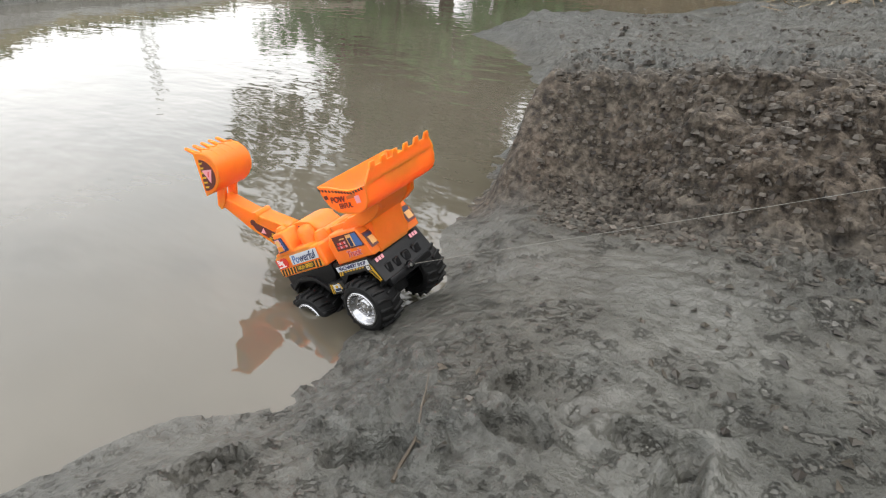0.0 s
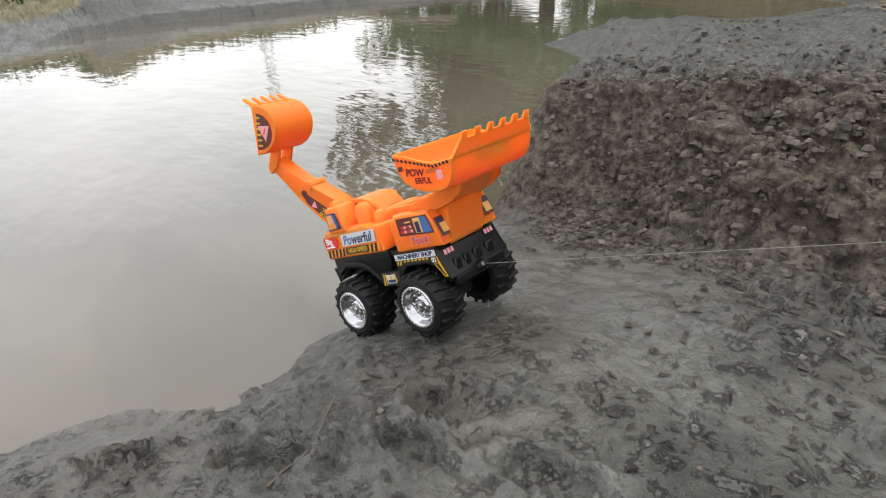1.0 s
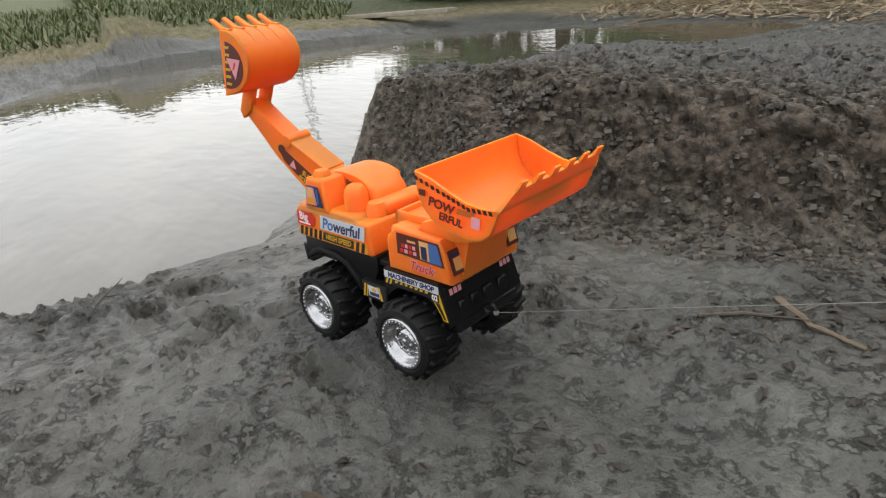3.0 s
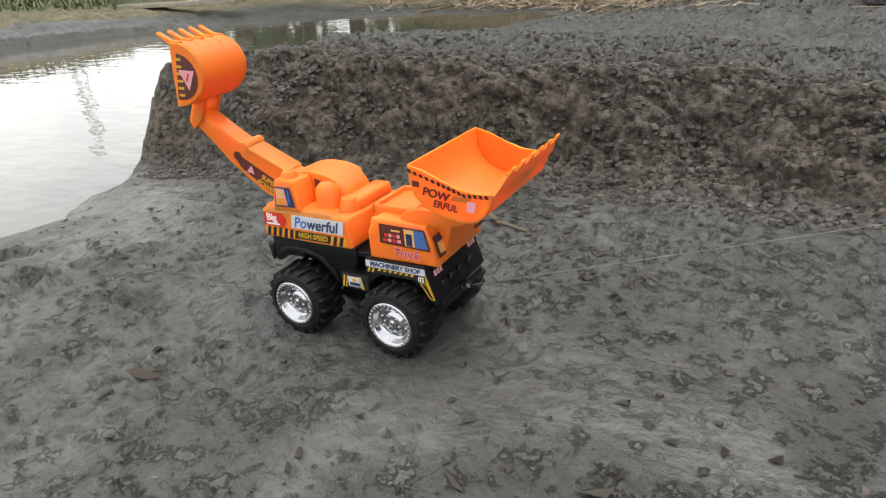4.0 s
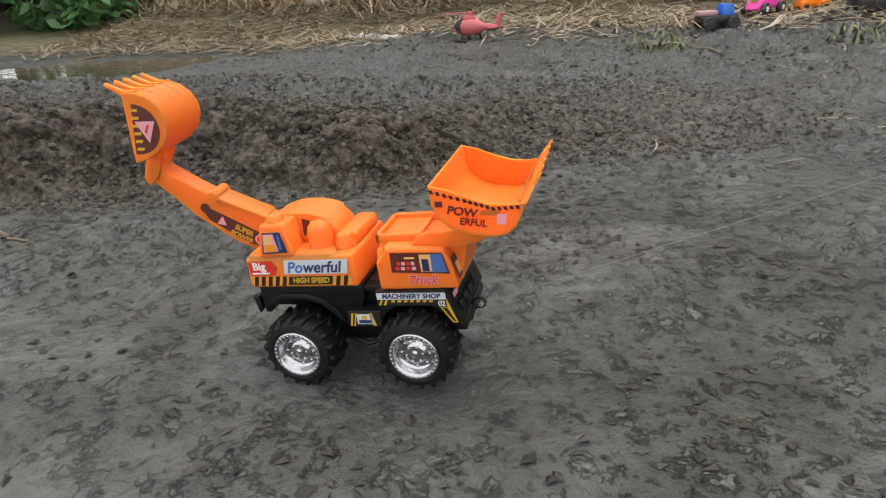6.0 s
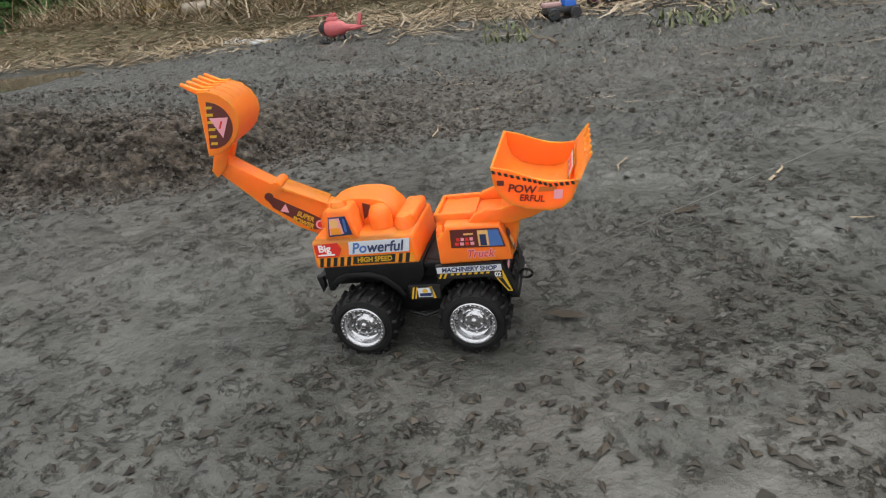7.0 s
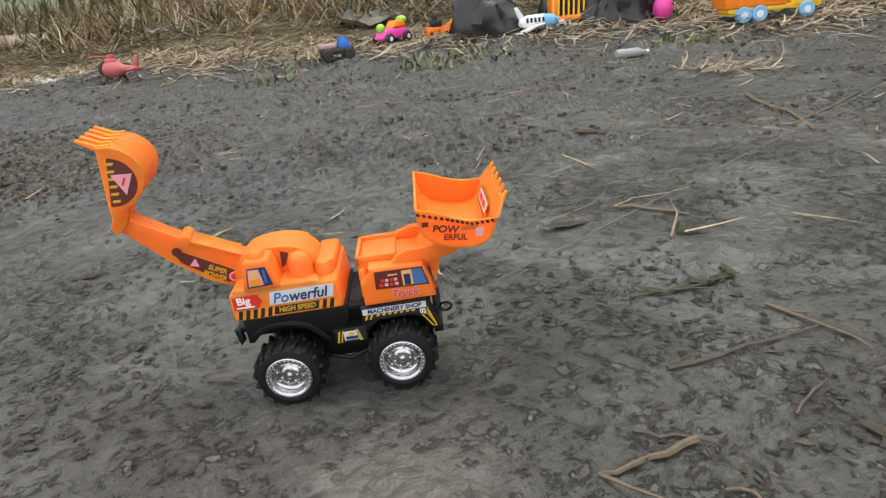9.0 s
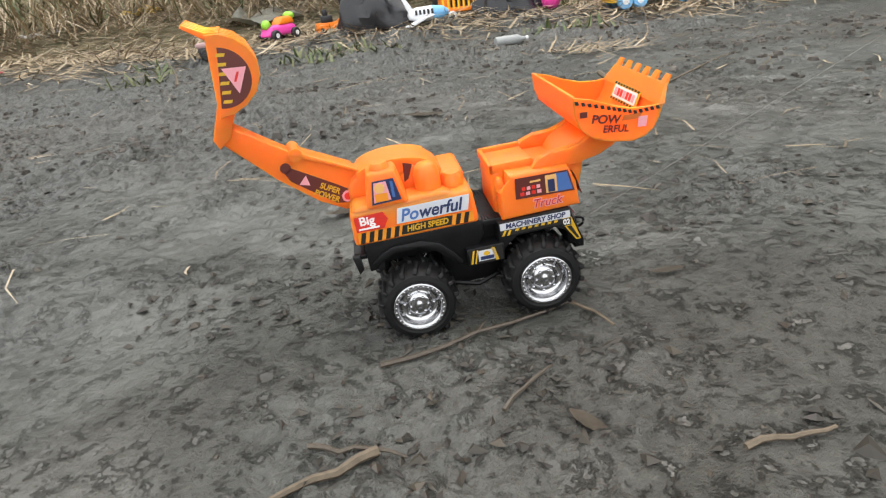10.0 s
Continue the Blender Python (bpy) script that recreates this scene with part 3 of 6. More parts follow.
def wheel_parts(holder, outward):
    """Tyre and rim round the holder's y axis; outward: the side (-1 or 1) on which the rim shows."""
    bm = bmesh.new()
    prof = [(-0.0195, 0.0238), (-0.0215, 0.028), (-0.0203, 0.0325), (-0.0163, 0.0352), (-0.008, 0.0359), (0.008, 0.0359), (0.0163, 0.0352), (0.0203, 0.0325), (0.0215, 0.028), (0.0195, 0.0238), (0.0, 0.023), (-0.0195, 0.0238)]
    lathe(bm, prof, 44)
    part("tyre", bm, M_TYRE, holder, "chunky black treaded tyre, muddy")
    for k in range(36):
        lug = new("tread_lug", LUGS[k % 2])
        lug.parent = holder
        lug.matrix_basis = Matrix.Rotation(2 * math.pi * k / 36, 4, "Y")
    bm = bmesh.new()
    o = outward
    lathe(bm, [(o * 0.019, 0.0268), (o * 0.0222, 0.0266), (o * 0.0232, 0.0252), (o * 0.0222, 0.0226), (o * 0.0205, 0.0212), (o * 0.015, 0.0196), (o * 0.0125, 0.0165),
               (o * 0.0135, 0.0125), (o * 0.0165, 0.0112), (o * 0.0172, 0.0075), (o * 0.0165, 0.0045), (o * 0.0182, 0.0028), (o * 0.0186, 0.0)], 48)
    for k in range(30):
        a = 2 * math.pi * k / 30
        ball(bm, (0.0238 * math.cos(a), o * 0.0228, 0.0238 * math.sin(a)), 0.0013, 6, 4)
    for k in range(6):
        a = 2 * math.pi * k / 6
        ball(bm, (0.0088 * math.cos(a), o * 0.0172, 0.0088 * math.sin(a)), 0.0017, 8, 5)
    for k in range(8):
        a = 2 * math.pi * (k + 0.5) / 8
        ball(bm, (0.0148 * math.cos(a), o * 0.0137, 0.0148 * math.sin(a)), 0.0019, 8, 5)
    bmesh.ops.transform(bm, matrix=Matrix.Diagonal((0.945, 0.97, 0.945, 1)), verts=bm.verts[:])
    part("rim", bm, M_CHROME, holder, "shiny chromed plastic rim with beaded edge", smooth=True)


def plate(name, pts, material, parent, m, label=""):
    bm = bmesh.new()
    poly(bm, pts, 0.0003)
    return part(name, bm, material, parent, label, m)


def slanted(x, z, w, h, s):
    return [(x, z), (x + w, z), (x + w + s, z + h), (x + s, z + h)]


def widen(ob):
    """The body's far flank stands further from the middle plane of the axles than the near one."""
    for v in ob.data.vertices:
        if v.co.y > 0:
            v.co.y *= 1.33


def build_truck():
    truck = thing("toy_truck", "bright orange toy truck with loader bucket, excavator arm and black chassis", "toy truck")
    # chassis
    bm = bmesh.new()
    box(bm, -0.096, 0.094, -0.026, 0.026, 0.074, 0.1005, 0.002)
    box(bm, -0.03, 0.034, -0.02, 0.02, 0.03, 0.076, 0.003)
    prism(bm, [(-0.1, 0.103), (0.012, 0.103), (0.012, 0.088), (0.002, 0.072), (-0.008, 0.06), (-0.016, 0.06), (-0.024, 0.07), (-0.036, 0.083), (-0.05, 0.0885), (-0.074, 0.0885), (-0.086, 0.083), (-0.094, 0.073), (-0.1, 0.073)], -0.0385, 0.0385, 0.0012)
    prism(bm, [(-0.092, 0.0795), (-0.084, 0.0865), (-0.073, 0.0915), (-0.05, 0.0915), (-0.034, 0.086), (-0.021, 0.0725), (-0.0145, 0.063), (-0.011, 0.066), (-0.018, 0.0765), (-0.031, 0.0895), (-0.048, 0.0955), (-0.075, 0.0955), (-0.087, 0.09), (-0.096, 0.082)], -0.0425, 0.0425, 0.001)
    for y in (-0.017, 0.017):
        tube(bm, [(-0.03, y, 0.034), (0.002, y * 1.6, 0.03), (0.032, y, 0.036)], 0.0022, 6)
    for x, z in (REAR_AXLE, FRONT_AXLE):
        lathe(bm, [(-0.05, 0.0), (-0.05, 0.0065), (0.05, 0.0065), (0.05, 0.0)], 12, "y", (x, 0, z))
        box(bm, x - 0.013, x + 0.013, -0.014, 0.014, z - 0.011, 0.08, 0.003)
    chassis = part("chassis", bm, M_BLACK, truck, "glossy black plastic chassis with wheel arches")
    bm = bmesh.new()
    prism(bm, [(0.026, 0.103), (0.103, 0.1045), (0.117, 0.062), (0.113, 0.057), (0.105, 0.066), (0.098, 0.08), (0.086, 0.0865), (0.045, 0.086), (0.034, 0.078), (0.027, 0.066), (0.024, 0.066)], -0.0435, 0.0435, 0.0012)
    front = part("front_fender", bm, M_BLACK, truck, "black front bodywork over the wheels")
    bm = bmesh.new()
    box(bm, 0.1, 0.1155, -0.041, 0.041, 0.058, 0.1, 0.003, 2, (0, 0.009, 0, 0))
    box(bm, 0.108, 0.1195, -0.036, 0.036, 0.05, 0.062, 0.002)
    for y in (-0.024, -0.008, 0.008, 0.024):
        box(bm, 0.109, 0.1155, y - 0.005, y + 0.005, 0.066, 0.082, 0.0015, 1)
    grille = part("front_bumper", bm, M_BLACK, truck, "black moulded grille and bumper")
    bm = bmesh.new()
    pts = [(0.118 + 0.009 * (1 - math.cos(a)) / 1.2, 0.0, 0.062 + 0.006 * math.sin(a)) for a in np.linspace(0, 2 * math.pi, 13)[:-1]]
    tube(bm, pts + pts[:1], 0.0016, 6)
    loop = part("tow_hook", bm, M_BLACK, truck, "black plastic tow loop")
    bm = bmesh.new()
    box(bm, -0.113, -0.098, -0.03, 0.03, 0.083, 0.0885, 0.0015)
    prism(bm, [(-0.114, 0.0885), (-0.107, 0.0885), (-0.106, 0.074), (-0.1105, 0.069)], -0.034, -0.026, 0.0008)
    prism(bm, [(-0.114, 0.0885), (-0.107, 0.0885), (-0.106, 0.074), (-0.1105, 0.069)], 0.026, 0.034, 0.0008)
    part("rear_bumper", bm, M_BLACK, truck)
    bm = bmesh.new()
    box(bm, -0.008, 0.03, -0.047, 0.047, 0.055, 0.08, 0.0015)
    sill = part("side_step", bm, M_BLACK, truck, "black side panel between the wheels")
    bm = bmesh.new()
    box(bm, 0.006, 0.032, -0.036, 0.036, 0.094, 0.1, 0.001)
    for i in range(9):
        for j in range(22):
            x, y = 0.004 + i * 0.003, -0.034 + j * 0.0032
            box(bm, x - 0.001, x + 0.001, y - 0.0008, y + 0.0008, 0.1, 0.1008)
    part("deck_plate", bm, M_BLACK, truck, "black studded deck between house and cab")
    plate("sticker", rect(-0.006, 0.057, 0.028, 0.0785), S_BLACK, sill, side(0, -0.0472, 0), "yellow and black warning sticker")
    for k in range(2):
        plate("sticker_stripe", slanted(-0.0055 + 0.027 * k, 0.058, 0.002, 0.019, 0.0035 - 0.007 * k), S_YELLOW, sill, side(0, -0.0476, 0))
        plate("sticker_stripe", slanted(-0.0015 + 0.0215 * k, 0.058, 0.0015, 0.019, 0.0035 - 0.007 * k), S_YELLOW, sill, side(0, -0.0476, 0))
    plate("sticker_panel", rect(0.003, 0.0605, 0.0205, 0.0755), S_PALE, sill, side(0, -0.0476, 0))
    plate("sticker_bar", rect(0.005, 0.062, 0.0185, 0.067), S_NAVY, sill, side(0, -0.048, 0))
    plate("sticker_bar", disc(0.0115, 0.0707, 0.0032, 14), S_YELLOW, sill, side(0, -0.048, 0))

    nose = Matrix.Translation((0.0024, 0, 0.0081)) @ Matrix.Diagonal((0.894, 1, 0.87, 1))
    for ob in (front, grille, loop):
        ob.matrix_basis = nose
    sill.matrix_basis = Matrix.Translation((0, 0.002, 0.0202)) @ Matrix.Diagonal((0.95, 1, 0.72, 1))

    # wheels: keyed later, each turns about its axle
    wheels = []
    y_of = {-1: -0.0425, 1: 0.0565}
    for name, (x, z) in (("rear", REAR_AXLE), ("front", FRONT_AXLE)):
        for sgn in (-1, 1):
            w = new("wheel")
            w.empty_display_size = 0.02
            w.parent = truck
            w.matrix_basis = pose(x, y_of[sgn], z)
            tagged(w, "chunky black tyre on a silver chromed rim")
            wheel_parts(w, sgn)
            wheels.append((w, x, y_of[sgn], z))

    # excavator house
    bm = bmesh.new()
    box(bm, -0.114, 0.004, -0.0418, 0.0418, 0.0915, 0.1245, 0.004, 3, (0.001, 0.003, 0.001, 0.001))
    box(bm, -0.112, 0.002, -0.041, 0.041, 0.117, 0.1285, 0.004, 3, (0.003, 0.03, 0.003, 0.003))
    house = part("house", bm, M_ORANGE, truck, "orange excavator house with stickers", pose(0.006, 0.001, 0.010), smooth=False)
    bm = bmesh.new()
    box(bm, -0.0965, -0.057, -0.0408, -0.009, 0.124, 0.1575, 0.0035, 3, (0.006, 0.007, 0.0025, 0.001))
    lathe(bm, [(0.154, 0.0095), (0.1595, 0.009), (0.163, 0.0068), (0.1645, 0.0)], 20, "z", (-0.078, -0.026, 0))
    part("operator_cab", bm, M_ORANGE, house)
    bm = bmesh.new()
    arc = [(-0.066 + 0.047 * math.cos(radians(a)), 0.121 + 0.037 * math.sin(radians(a)) ** 0.6) for a in range(0, 181, 9)]
    prism(bm, arc, -0.010, 0.028, 0.0065, 3)
    prism(bm, [(-0.03, 0.121), (-0.068, 0.121), (-0.064, 0.14), (-0.05, 0.15), (-0.04, 0.146)], -0.0135, -0.006, 0.002)
    part("engine_cover", bm, M_ORANGE, house, "rounded orange engine hump", smooth=False)
    bm = bmesh.new()
    lathe(bm, [(0.122, 0.0125), (0.142, 0.012), (0.148, 0.0105), (0.152, 0.007), (0.1535, 0.0)], 22, "z", (-0.0365, -0.02, 0))
    part("exhaust_dome", bm, M_ORANGE, house, smooth=False)
    bm = bmesh.new()
    lathe(bm, [(0.122, 0.0105), (0.132, 0.010), (0.1375, 0.0075), (0.1395, 0.0)], 20, "z", (-0.013, -0.016, 0))
    part("exhaust_dome", bm, M_ORANGE, house, smooth=False)
    bm = bmesh.new()
    box(bm, -0.024, -0.001, -0.014, 0.036, 0.122, 0.137, 0.005, 3)
    part("engine_box", bm, M_ORANGE, house, smooth=False)
    plate("vent_mark", [(-0.056, 0.154), (-0.0475, 0.151), (-0.053, 0.138), (-0.0575, 0.135)], S_MAROON, house, side(0, -0.0139, 0))
    plate("vent_mark", [(-0.0735, 0.152), (-0.066, 0.156), (-0.068, 0.143)], S_MAROON, house, side(0, -0.0139, 0))
    yh = -0.0422
    plate("sticker", slanted(-0.0725, 0.1068, 0.067, 0.0148, 0.003), S_PALE, house, side(0, yh, 0), "white sticker with bold blue and black lettering")
    lettering("lettering", "Po", 0.0165, S_BLUE, house, side(-0.0602, yh - 0.0004, 0.1135), 0.95, 0.28, 0.00035)
    lettering("lettering", "werful", 0.0165, S_NAVY, house, side(-0.0315, yh - 0.0004, 0.1135), 0.95, 0.28, 0.00035)
    plate("sticker", rect(-0.1095, 0.0945, -0.0015, 0.1048), S_AMBER, house, side(0, yh, 0), "yellow and black hazard stripe")
    for k in range(5):
        plate("sticker_stripe", slanted(-0.1085 + 0.0078 * k, 0.0945, 0.0042, 0.0103, 0.003), S_BLACK, house, side(0, yh - 0.0004, 0))
    for k in range(2):
        plate("sticker_stripe", slanted(-0.0195 + 0.0078 * k, 0.0945, 0.0042, 0.0103, 0.003), S_BLACK, house, side(0, yh - 0.0004, 0))
    plate("sticker_bar", slanted(-0.07, 0.0955, 0.047, 0.009, 0.0025), S_BLACK, house, side(0, yh - 0.0004, 0))
    lettering("lettering", "HIGH SPEED", 0.0078, S_YELLOW, house, side(-0.045, yh - 0.0008, 0.1), 0.92, 0.2, 0.0002)
    plate("sticker", [(-0.1095, 0.106), (-0.084, 0.106), (-0.0795, 0.114), (-0.083, 0.1215), (-0.1095, 0.1205)], S_RED, house, side(0, yh, 0), "small red sticker")
    lettering("lettering", "Big", 0.0112, S_WHITE, house, side(-0.0985, yh - 0.0004, 0.1155), 1.05, 0.0, 0.0003)
    plate("sticker_bar", rect(-0.107, 0.1075, -0.088, 0.1092), S_WHITE, house, side(0, yh - 0.0004, 0))
    yc = -0.0405
    plate("cab_window_sticker", [(-0.0905, 0.1285), (-0.0635, 0.1295), (-0.0675, 0.1505), (-0.0865, 0.1505)], S_NAVY, house, side(0, yc - 0.0006, 0, 0, 0), "window sticker, dark frame with tan and blue shapes")
    plate("sticker_panel", [(-0.0885, 0.1305), (-0.0725, 0.1312), (-0.0745, 0.149), (-0.0855, 0.149)], S_PINK, house, side(0, yc - 0.0011, 0))
    plate("sticker_bar", disc(-0.081, 0.1435, 0.0047, 14), S_SKIN, house, side(0, yc - 0.0015, 0))
    plate("sticker_bar", rect(-0.0865, 0.131, -0.075, 0.1385), S_AMBER, house, side(0, yc - 0.0015, 0))
    plate("sticker_bar", rect(-0.071, 0.133, -0.0685, 0.148), S_BLUE, house, side(0, yc - 0.0013, 0))

    # boom with bucket: one part that swings on the house
    boom = new("boom")
    boom.empty_display_size = 0.02
    boom.parent = truck
    boom.matrix_basis = pose(*BOOM_FOOT, 0, BOOM_LIFT, BOOM_SWING)
    tagged(boom, "orange excavator arm raised at the back")
    px, pz = BOOM_PIVOT[0], BOOM_PIVOT[2]

    def local(pts):
        return [(x - px, z - pz) for x, z in pts]

    bm = bmesh.new()
    prism(bm, local([(-0.084, 0.12), (-0.112, 0.119), (-0.135, 0.1305), (-0.172, 0.157), (-0.214, 0.194), (-0.218, 0.2), (-0.217, 0.207), (-0.208, 0.211), (-0.16, 0.1815), (-0.15, 0.1775), (-0.1, 0.157), (-0.084, 0.152)]), -0.005, 0.020, 0.0025, 2)
    prism(bm, local([(-0.148, 0.1785), (-0.1, 0.1585), (-0.1, 0.156), (-0.15, 0.175)]), -0.008, 0.023, 0.001)
    lathe(bm, [(-0.009, 0.0), (-0.009, 0.0062), (0.024, 0.0062), (0.024, 0.0)], 16, "y", (-0.153 - px, 0, 0.1775 - pz))
    for y in (-0.008, 0.016):
        prism(bm, local([(-0.2195, 0.198), (-0.215, 0.19), (-0.204, 0.2), (-0.194, 0.232), (-0.207, 0.24)]), y, y + 0.007, 0.0012)
    part("arm", bm, M_ORANGE, boom)
    bm = bmesh.new()
    outer = [(-0.2105, 0.2855), (-0.2, 0.286), (-0.189, 0.2825), (-0.1795, 0.275), (-0.1735, 0.2645), (-0.173, 0.253), (-0.1775, 0.2405), (-0.1865, 0.2305), (-0.198, 0.2235), (-0.2095, 0.2205)]
    inner = [(-0.2105, 0.2825), (-0.2, 0.283), (-0.1905, 0.2795), (-0.182, 0.273), (-0.1765, 0.2635), (-0.176, 0.254), (-0.18, 0.2425), (-0.188, 0.2335), (-0.199, 0.2265), (-0.2095, 0.2235)]
    prism(bm, local(outer + inner[::-1]), -0.0315, 0.0395)
    for y in (-0.0335, 0.0395):
        prism(bm, local(outer), y, y + 0.002, 0.0006, 1)
    for k in range(5):
        y = -0.0305 + k * 0.0163
        tooth = bmesh.new()
        prism(tooth, local([(-0.2105, 0.2865), (-0.199, 0.2875), (-0.199, 0.2825), (-0.2105, 0.2815), (-0.2275, 0.2915), (-0.226, 0.294)]), y, y + 0.0055, 0.0007, 1)
        prism(tooth, local([(-0.2, 0.2862), (-0.189, 0.283), (-0.18, 0.2757), (-0.18, 0.2745), (-0.2, 0.284)]), y, y + 0.0055)
        part("tooth", tooth, M_ORANGE, boom)
    part("bucket", bm, M_ORANGE, boom, "orange digging bucket with a round back")
    yb = -0.0339
    cx, cz = -0.2035 - px, 0.2525 - pz
    plate("sticker", disc(cx, cz, 0.0235, 24, -98, 88), S_MAROON, boom, side(0, yb, 0), "round dark warning sticker with pink triangle")
    for k in range(6):
        z = cz - 0.0195 + k * 0.0072
        plate("sticker_stripe", slanted(cx - 0.0015, z, 0.0068, 0.0026, 0.001), S_YELLOW, boom, side(0, yb - 0.0004, 0))
    plate("sticker_panel", [(cx + 0.0015, cz + 0.0075), (cx + 0.0125, cz - 0.0125), (cx + 0.0205, cz + 0.008)], S_PINK, boom, side(0, yb - 0.0006, 0))
    plate("sticker_bar", slanted(cx + 0.0095, cz - 0.003, 0.002, 0.0075, 0.003), S_RED, boom, side(0, yb - 0.001, 0))
    ya = -0.0053
    plate("sticker", [(x - px, z - pz) for x, z in ((-0.158, 0.1655), (-0.1645, 0.1615), (-0.16, 0.1535), (-0.12, 0.127), (-0.106, 0.126), (-0.104, 0.137), (-0.12, 0.146))], S_MAROON, boom, side(0, ya, 0), "dark sticker with yellow lettering")
    lettering("lettering", "SUPER\nPOWER", 0.0078, S_YELLOW, boom, side(-0.127 - px, ya - 0.0004, 0.1385 - pz, 0, 0, 0) @ pose(0, 0, 0, 0, 0, -26), 0.9, 0, 0.0002)
    plate("sticker_bar", disc(-0.1095 - px, 0.1325 - pz, 0.0056, 18), S_PINK, boom, side(0, ya - 0.0004, 0))
    plate("sticker_bar", disc(-0.1095 - px, 0.1325 - pz, 0.0036, 16), S_RED, boom, side(0, ya - 0.0007, 0))
    plate("sticker_panel", [(x - px, z - pz) for x, z in ((-0.1525, 0.1495), (-0.143, 0.1475), (-0.146, 0.1575))], S_PINK, boom, side(0, ya - 0.0004, 0))
    plate("sticker_panel", disc(-0.163 - px, 0.166 - pz, 0.005, 14), S_MAROON, boom, side(0, ya, 0))

    # driver's cab
    bm = bmesh.new()
    prism(bm, [(0.0225, 0.1035), (0.0985, 0.1045), (0.0965, 0.128), (0.0895, 0.145), (0.033, 0.147), (0.031, 0.136), (0.0225, 0.132)], -0.0418, 0.0418, 0.0035, 3)
    box(bm, 0.0185, 0.036, -0.026, 0.028, 0.104, 0.149, 0.004, 3, (0.002, 0, 0.002, 0.002))
    box(bm, 0.0205, 0.031, -0.036, -0.024, 0.128, 0.1435, 0.003, 2, (0.002, 0.002, 0.002, 0.002))
    box(bm, 0.0205, 0.031, 0.022, 0.034, 0.128, 0.1435, 0.003, 2, (0.002, 0.002, 0.002, 0.002))
    cab = part("cab", bm, M_ORANGE, truck, "orange driver's cab with stickers", pose(0.0083, 0.001, -0.006))
    bm = bmesh.new()
    for y in (-0.024, 0.0235):
        box(bm, 0.019, 0.062, y, y + 0.0045, 0.144, 0.1535, 0.0015)
    box(bm, 0.019, 0.0235, -0.024, 0.028, 0.144, 0.1535, 0.0015)
    box(bm, 0.0235, 0.062, -0.0195, 0.0235, 0.144, 0.1495, 0.001)
    part("roof_tray", bm, M_ORANGE, cab)
    yf = -0.0422
    plate("cab_window_sticker", [(0.0375, 0.1225), (0.0935, 0.1205), (0.0885, 0.1415), (0.0385, 0.1425)], S_MAROON, cab, side(0, yf, 0), "dark window sticker with blue and tan shapes")
    plate("sticker_panel", [(0.0765, 0.1225), (0.0915, 0.1225), (0.0875, 0.14), (0.0765, 0.1402)], S_BLUE, cab, side(0, yf - 0.0004, 0))
    plate("sticker_panel", rect(0.0665, 0.1232, 0.0772, 0.1402), S_SKIN, cab, side(0, yf - 0.0006, 0))
    plate("sticker_bar", rect(0.0685, 0.1238, 0.075, 0.136), S_NAVY, cab, side(0, yf - 0.001, 0))
    for r, (a, b) in enumerate(((0.042, 0.0635), (0.044, 0.0625))):
        for k in range(4):
            x = a + (b - a) * k / 4
            plate("sticker_bar", rect(x, 0.125 + r * 0.005, x + (b - a) / 4 * 0.72, 0.1283 + r * 0.005), S_PINK if k % 2 else S_RED, cab, side(0, yf - 0.0006, 0))
    plate("sticker_bar", rect(0.052, 0.1362, 0.062, 0.138), S_SKIN, cab, side(0, yf - 0.0006, 0))
    lettering("lettering", "Truck", 0.0118, S_PINK, cab, side(0.066, yf - 0.0003, 0.1145), 1.0, 0.3, 0.0007)
    lettering("lettering", "Truck", 0.0118, S_RED, cab, side(0.066, yf - 0.0007, 0.1145), 1.0, 0.3, 0.0)
    for y in (-0.031, 0.043):
        m = pose(0.0975, y, 0.1245, 0, -16, 0) @ pose(0, 0, 0, 90, 0, 90)
        plate("windscreen_sticker", rect(-0.0085, -0.011, 0.0085, 0.011), S_MAROON, cab, m @ pose(0, 0, 0.0006), "dark windscreen sticker")
        plate("sticker_bar", rect(-0.0045, -0.0075, 0.0065, 0.0035), S_SKIN, cab, m @ pose(0, 0, 0.001))
        plate("sticker_bar", rect(-0.0065, 0.0045, 0.0065, 0.0085), S_NAVY, cab, m @ pose(0, 0, 0.001))
    # fender stickers
    ys = -0.0439
    plate("sticker", rect(0.0275, 0.0935, 0.1035, 0.1015), S_PALE, front, side(0, ys, 0), "pale blue strip with navy lettering")
    lettering("lettering", "MACHINERY SHOP", 0.0078, S_NAVY, front, side(0.0655, ys - 0.0004, 0.0975), 0.98, 0.15, 0.0003)
    plate("sticker", rect(0.0275, 0.0868, 0.1035, 0.0935), S_BLACK, front, side(0, ys, 0), "black and yellow edge stripes")
    for k in range(7):
        plate("sticker_stripe", slanted(0.043 + 0.007 * k, 0.0905, 0.0038, 0.0025, 0.001), S_YELLOW, front, side(0, ys - 0.0004, 0))
    plate("sticker_stripe", slanted(0.0285, 0.087, 0.0025, 0.006, 0.003), S_YELLOW, front, side(0, ys - 0.0004, 0))
    plate("sticker_stripe", slanted(0.034, 0.087, 0.0025, 0.006, 0.003), S_YELLOW, front, side(0, ys - 0.0004, 0))
    plate("sticker", [(0.0965, 0.0835), (0.108, 0.0655), (0.1135, 0.0655), (0.1045, 0.0935), (0.094, 0.0935)], S_YELLOW, front, side(0, ys, 0), "yellow and black corner sticker")
    plate("sticker_stripe", [(0.0985, 0.0835), (0.109, 0.0672), (0.1115, 0.0672), (0.1035, 0.0835)], S_BLACK, front, side(0, ys - 0.0004, 0))
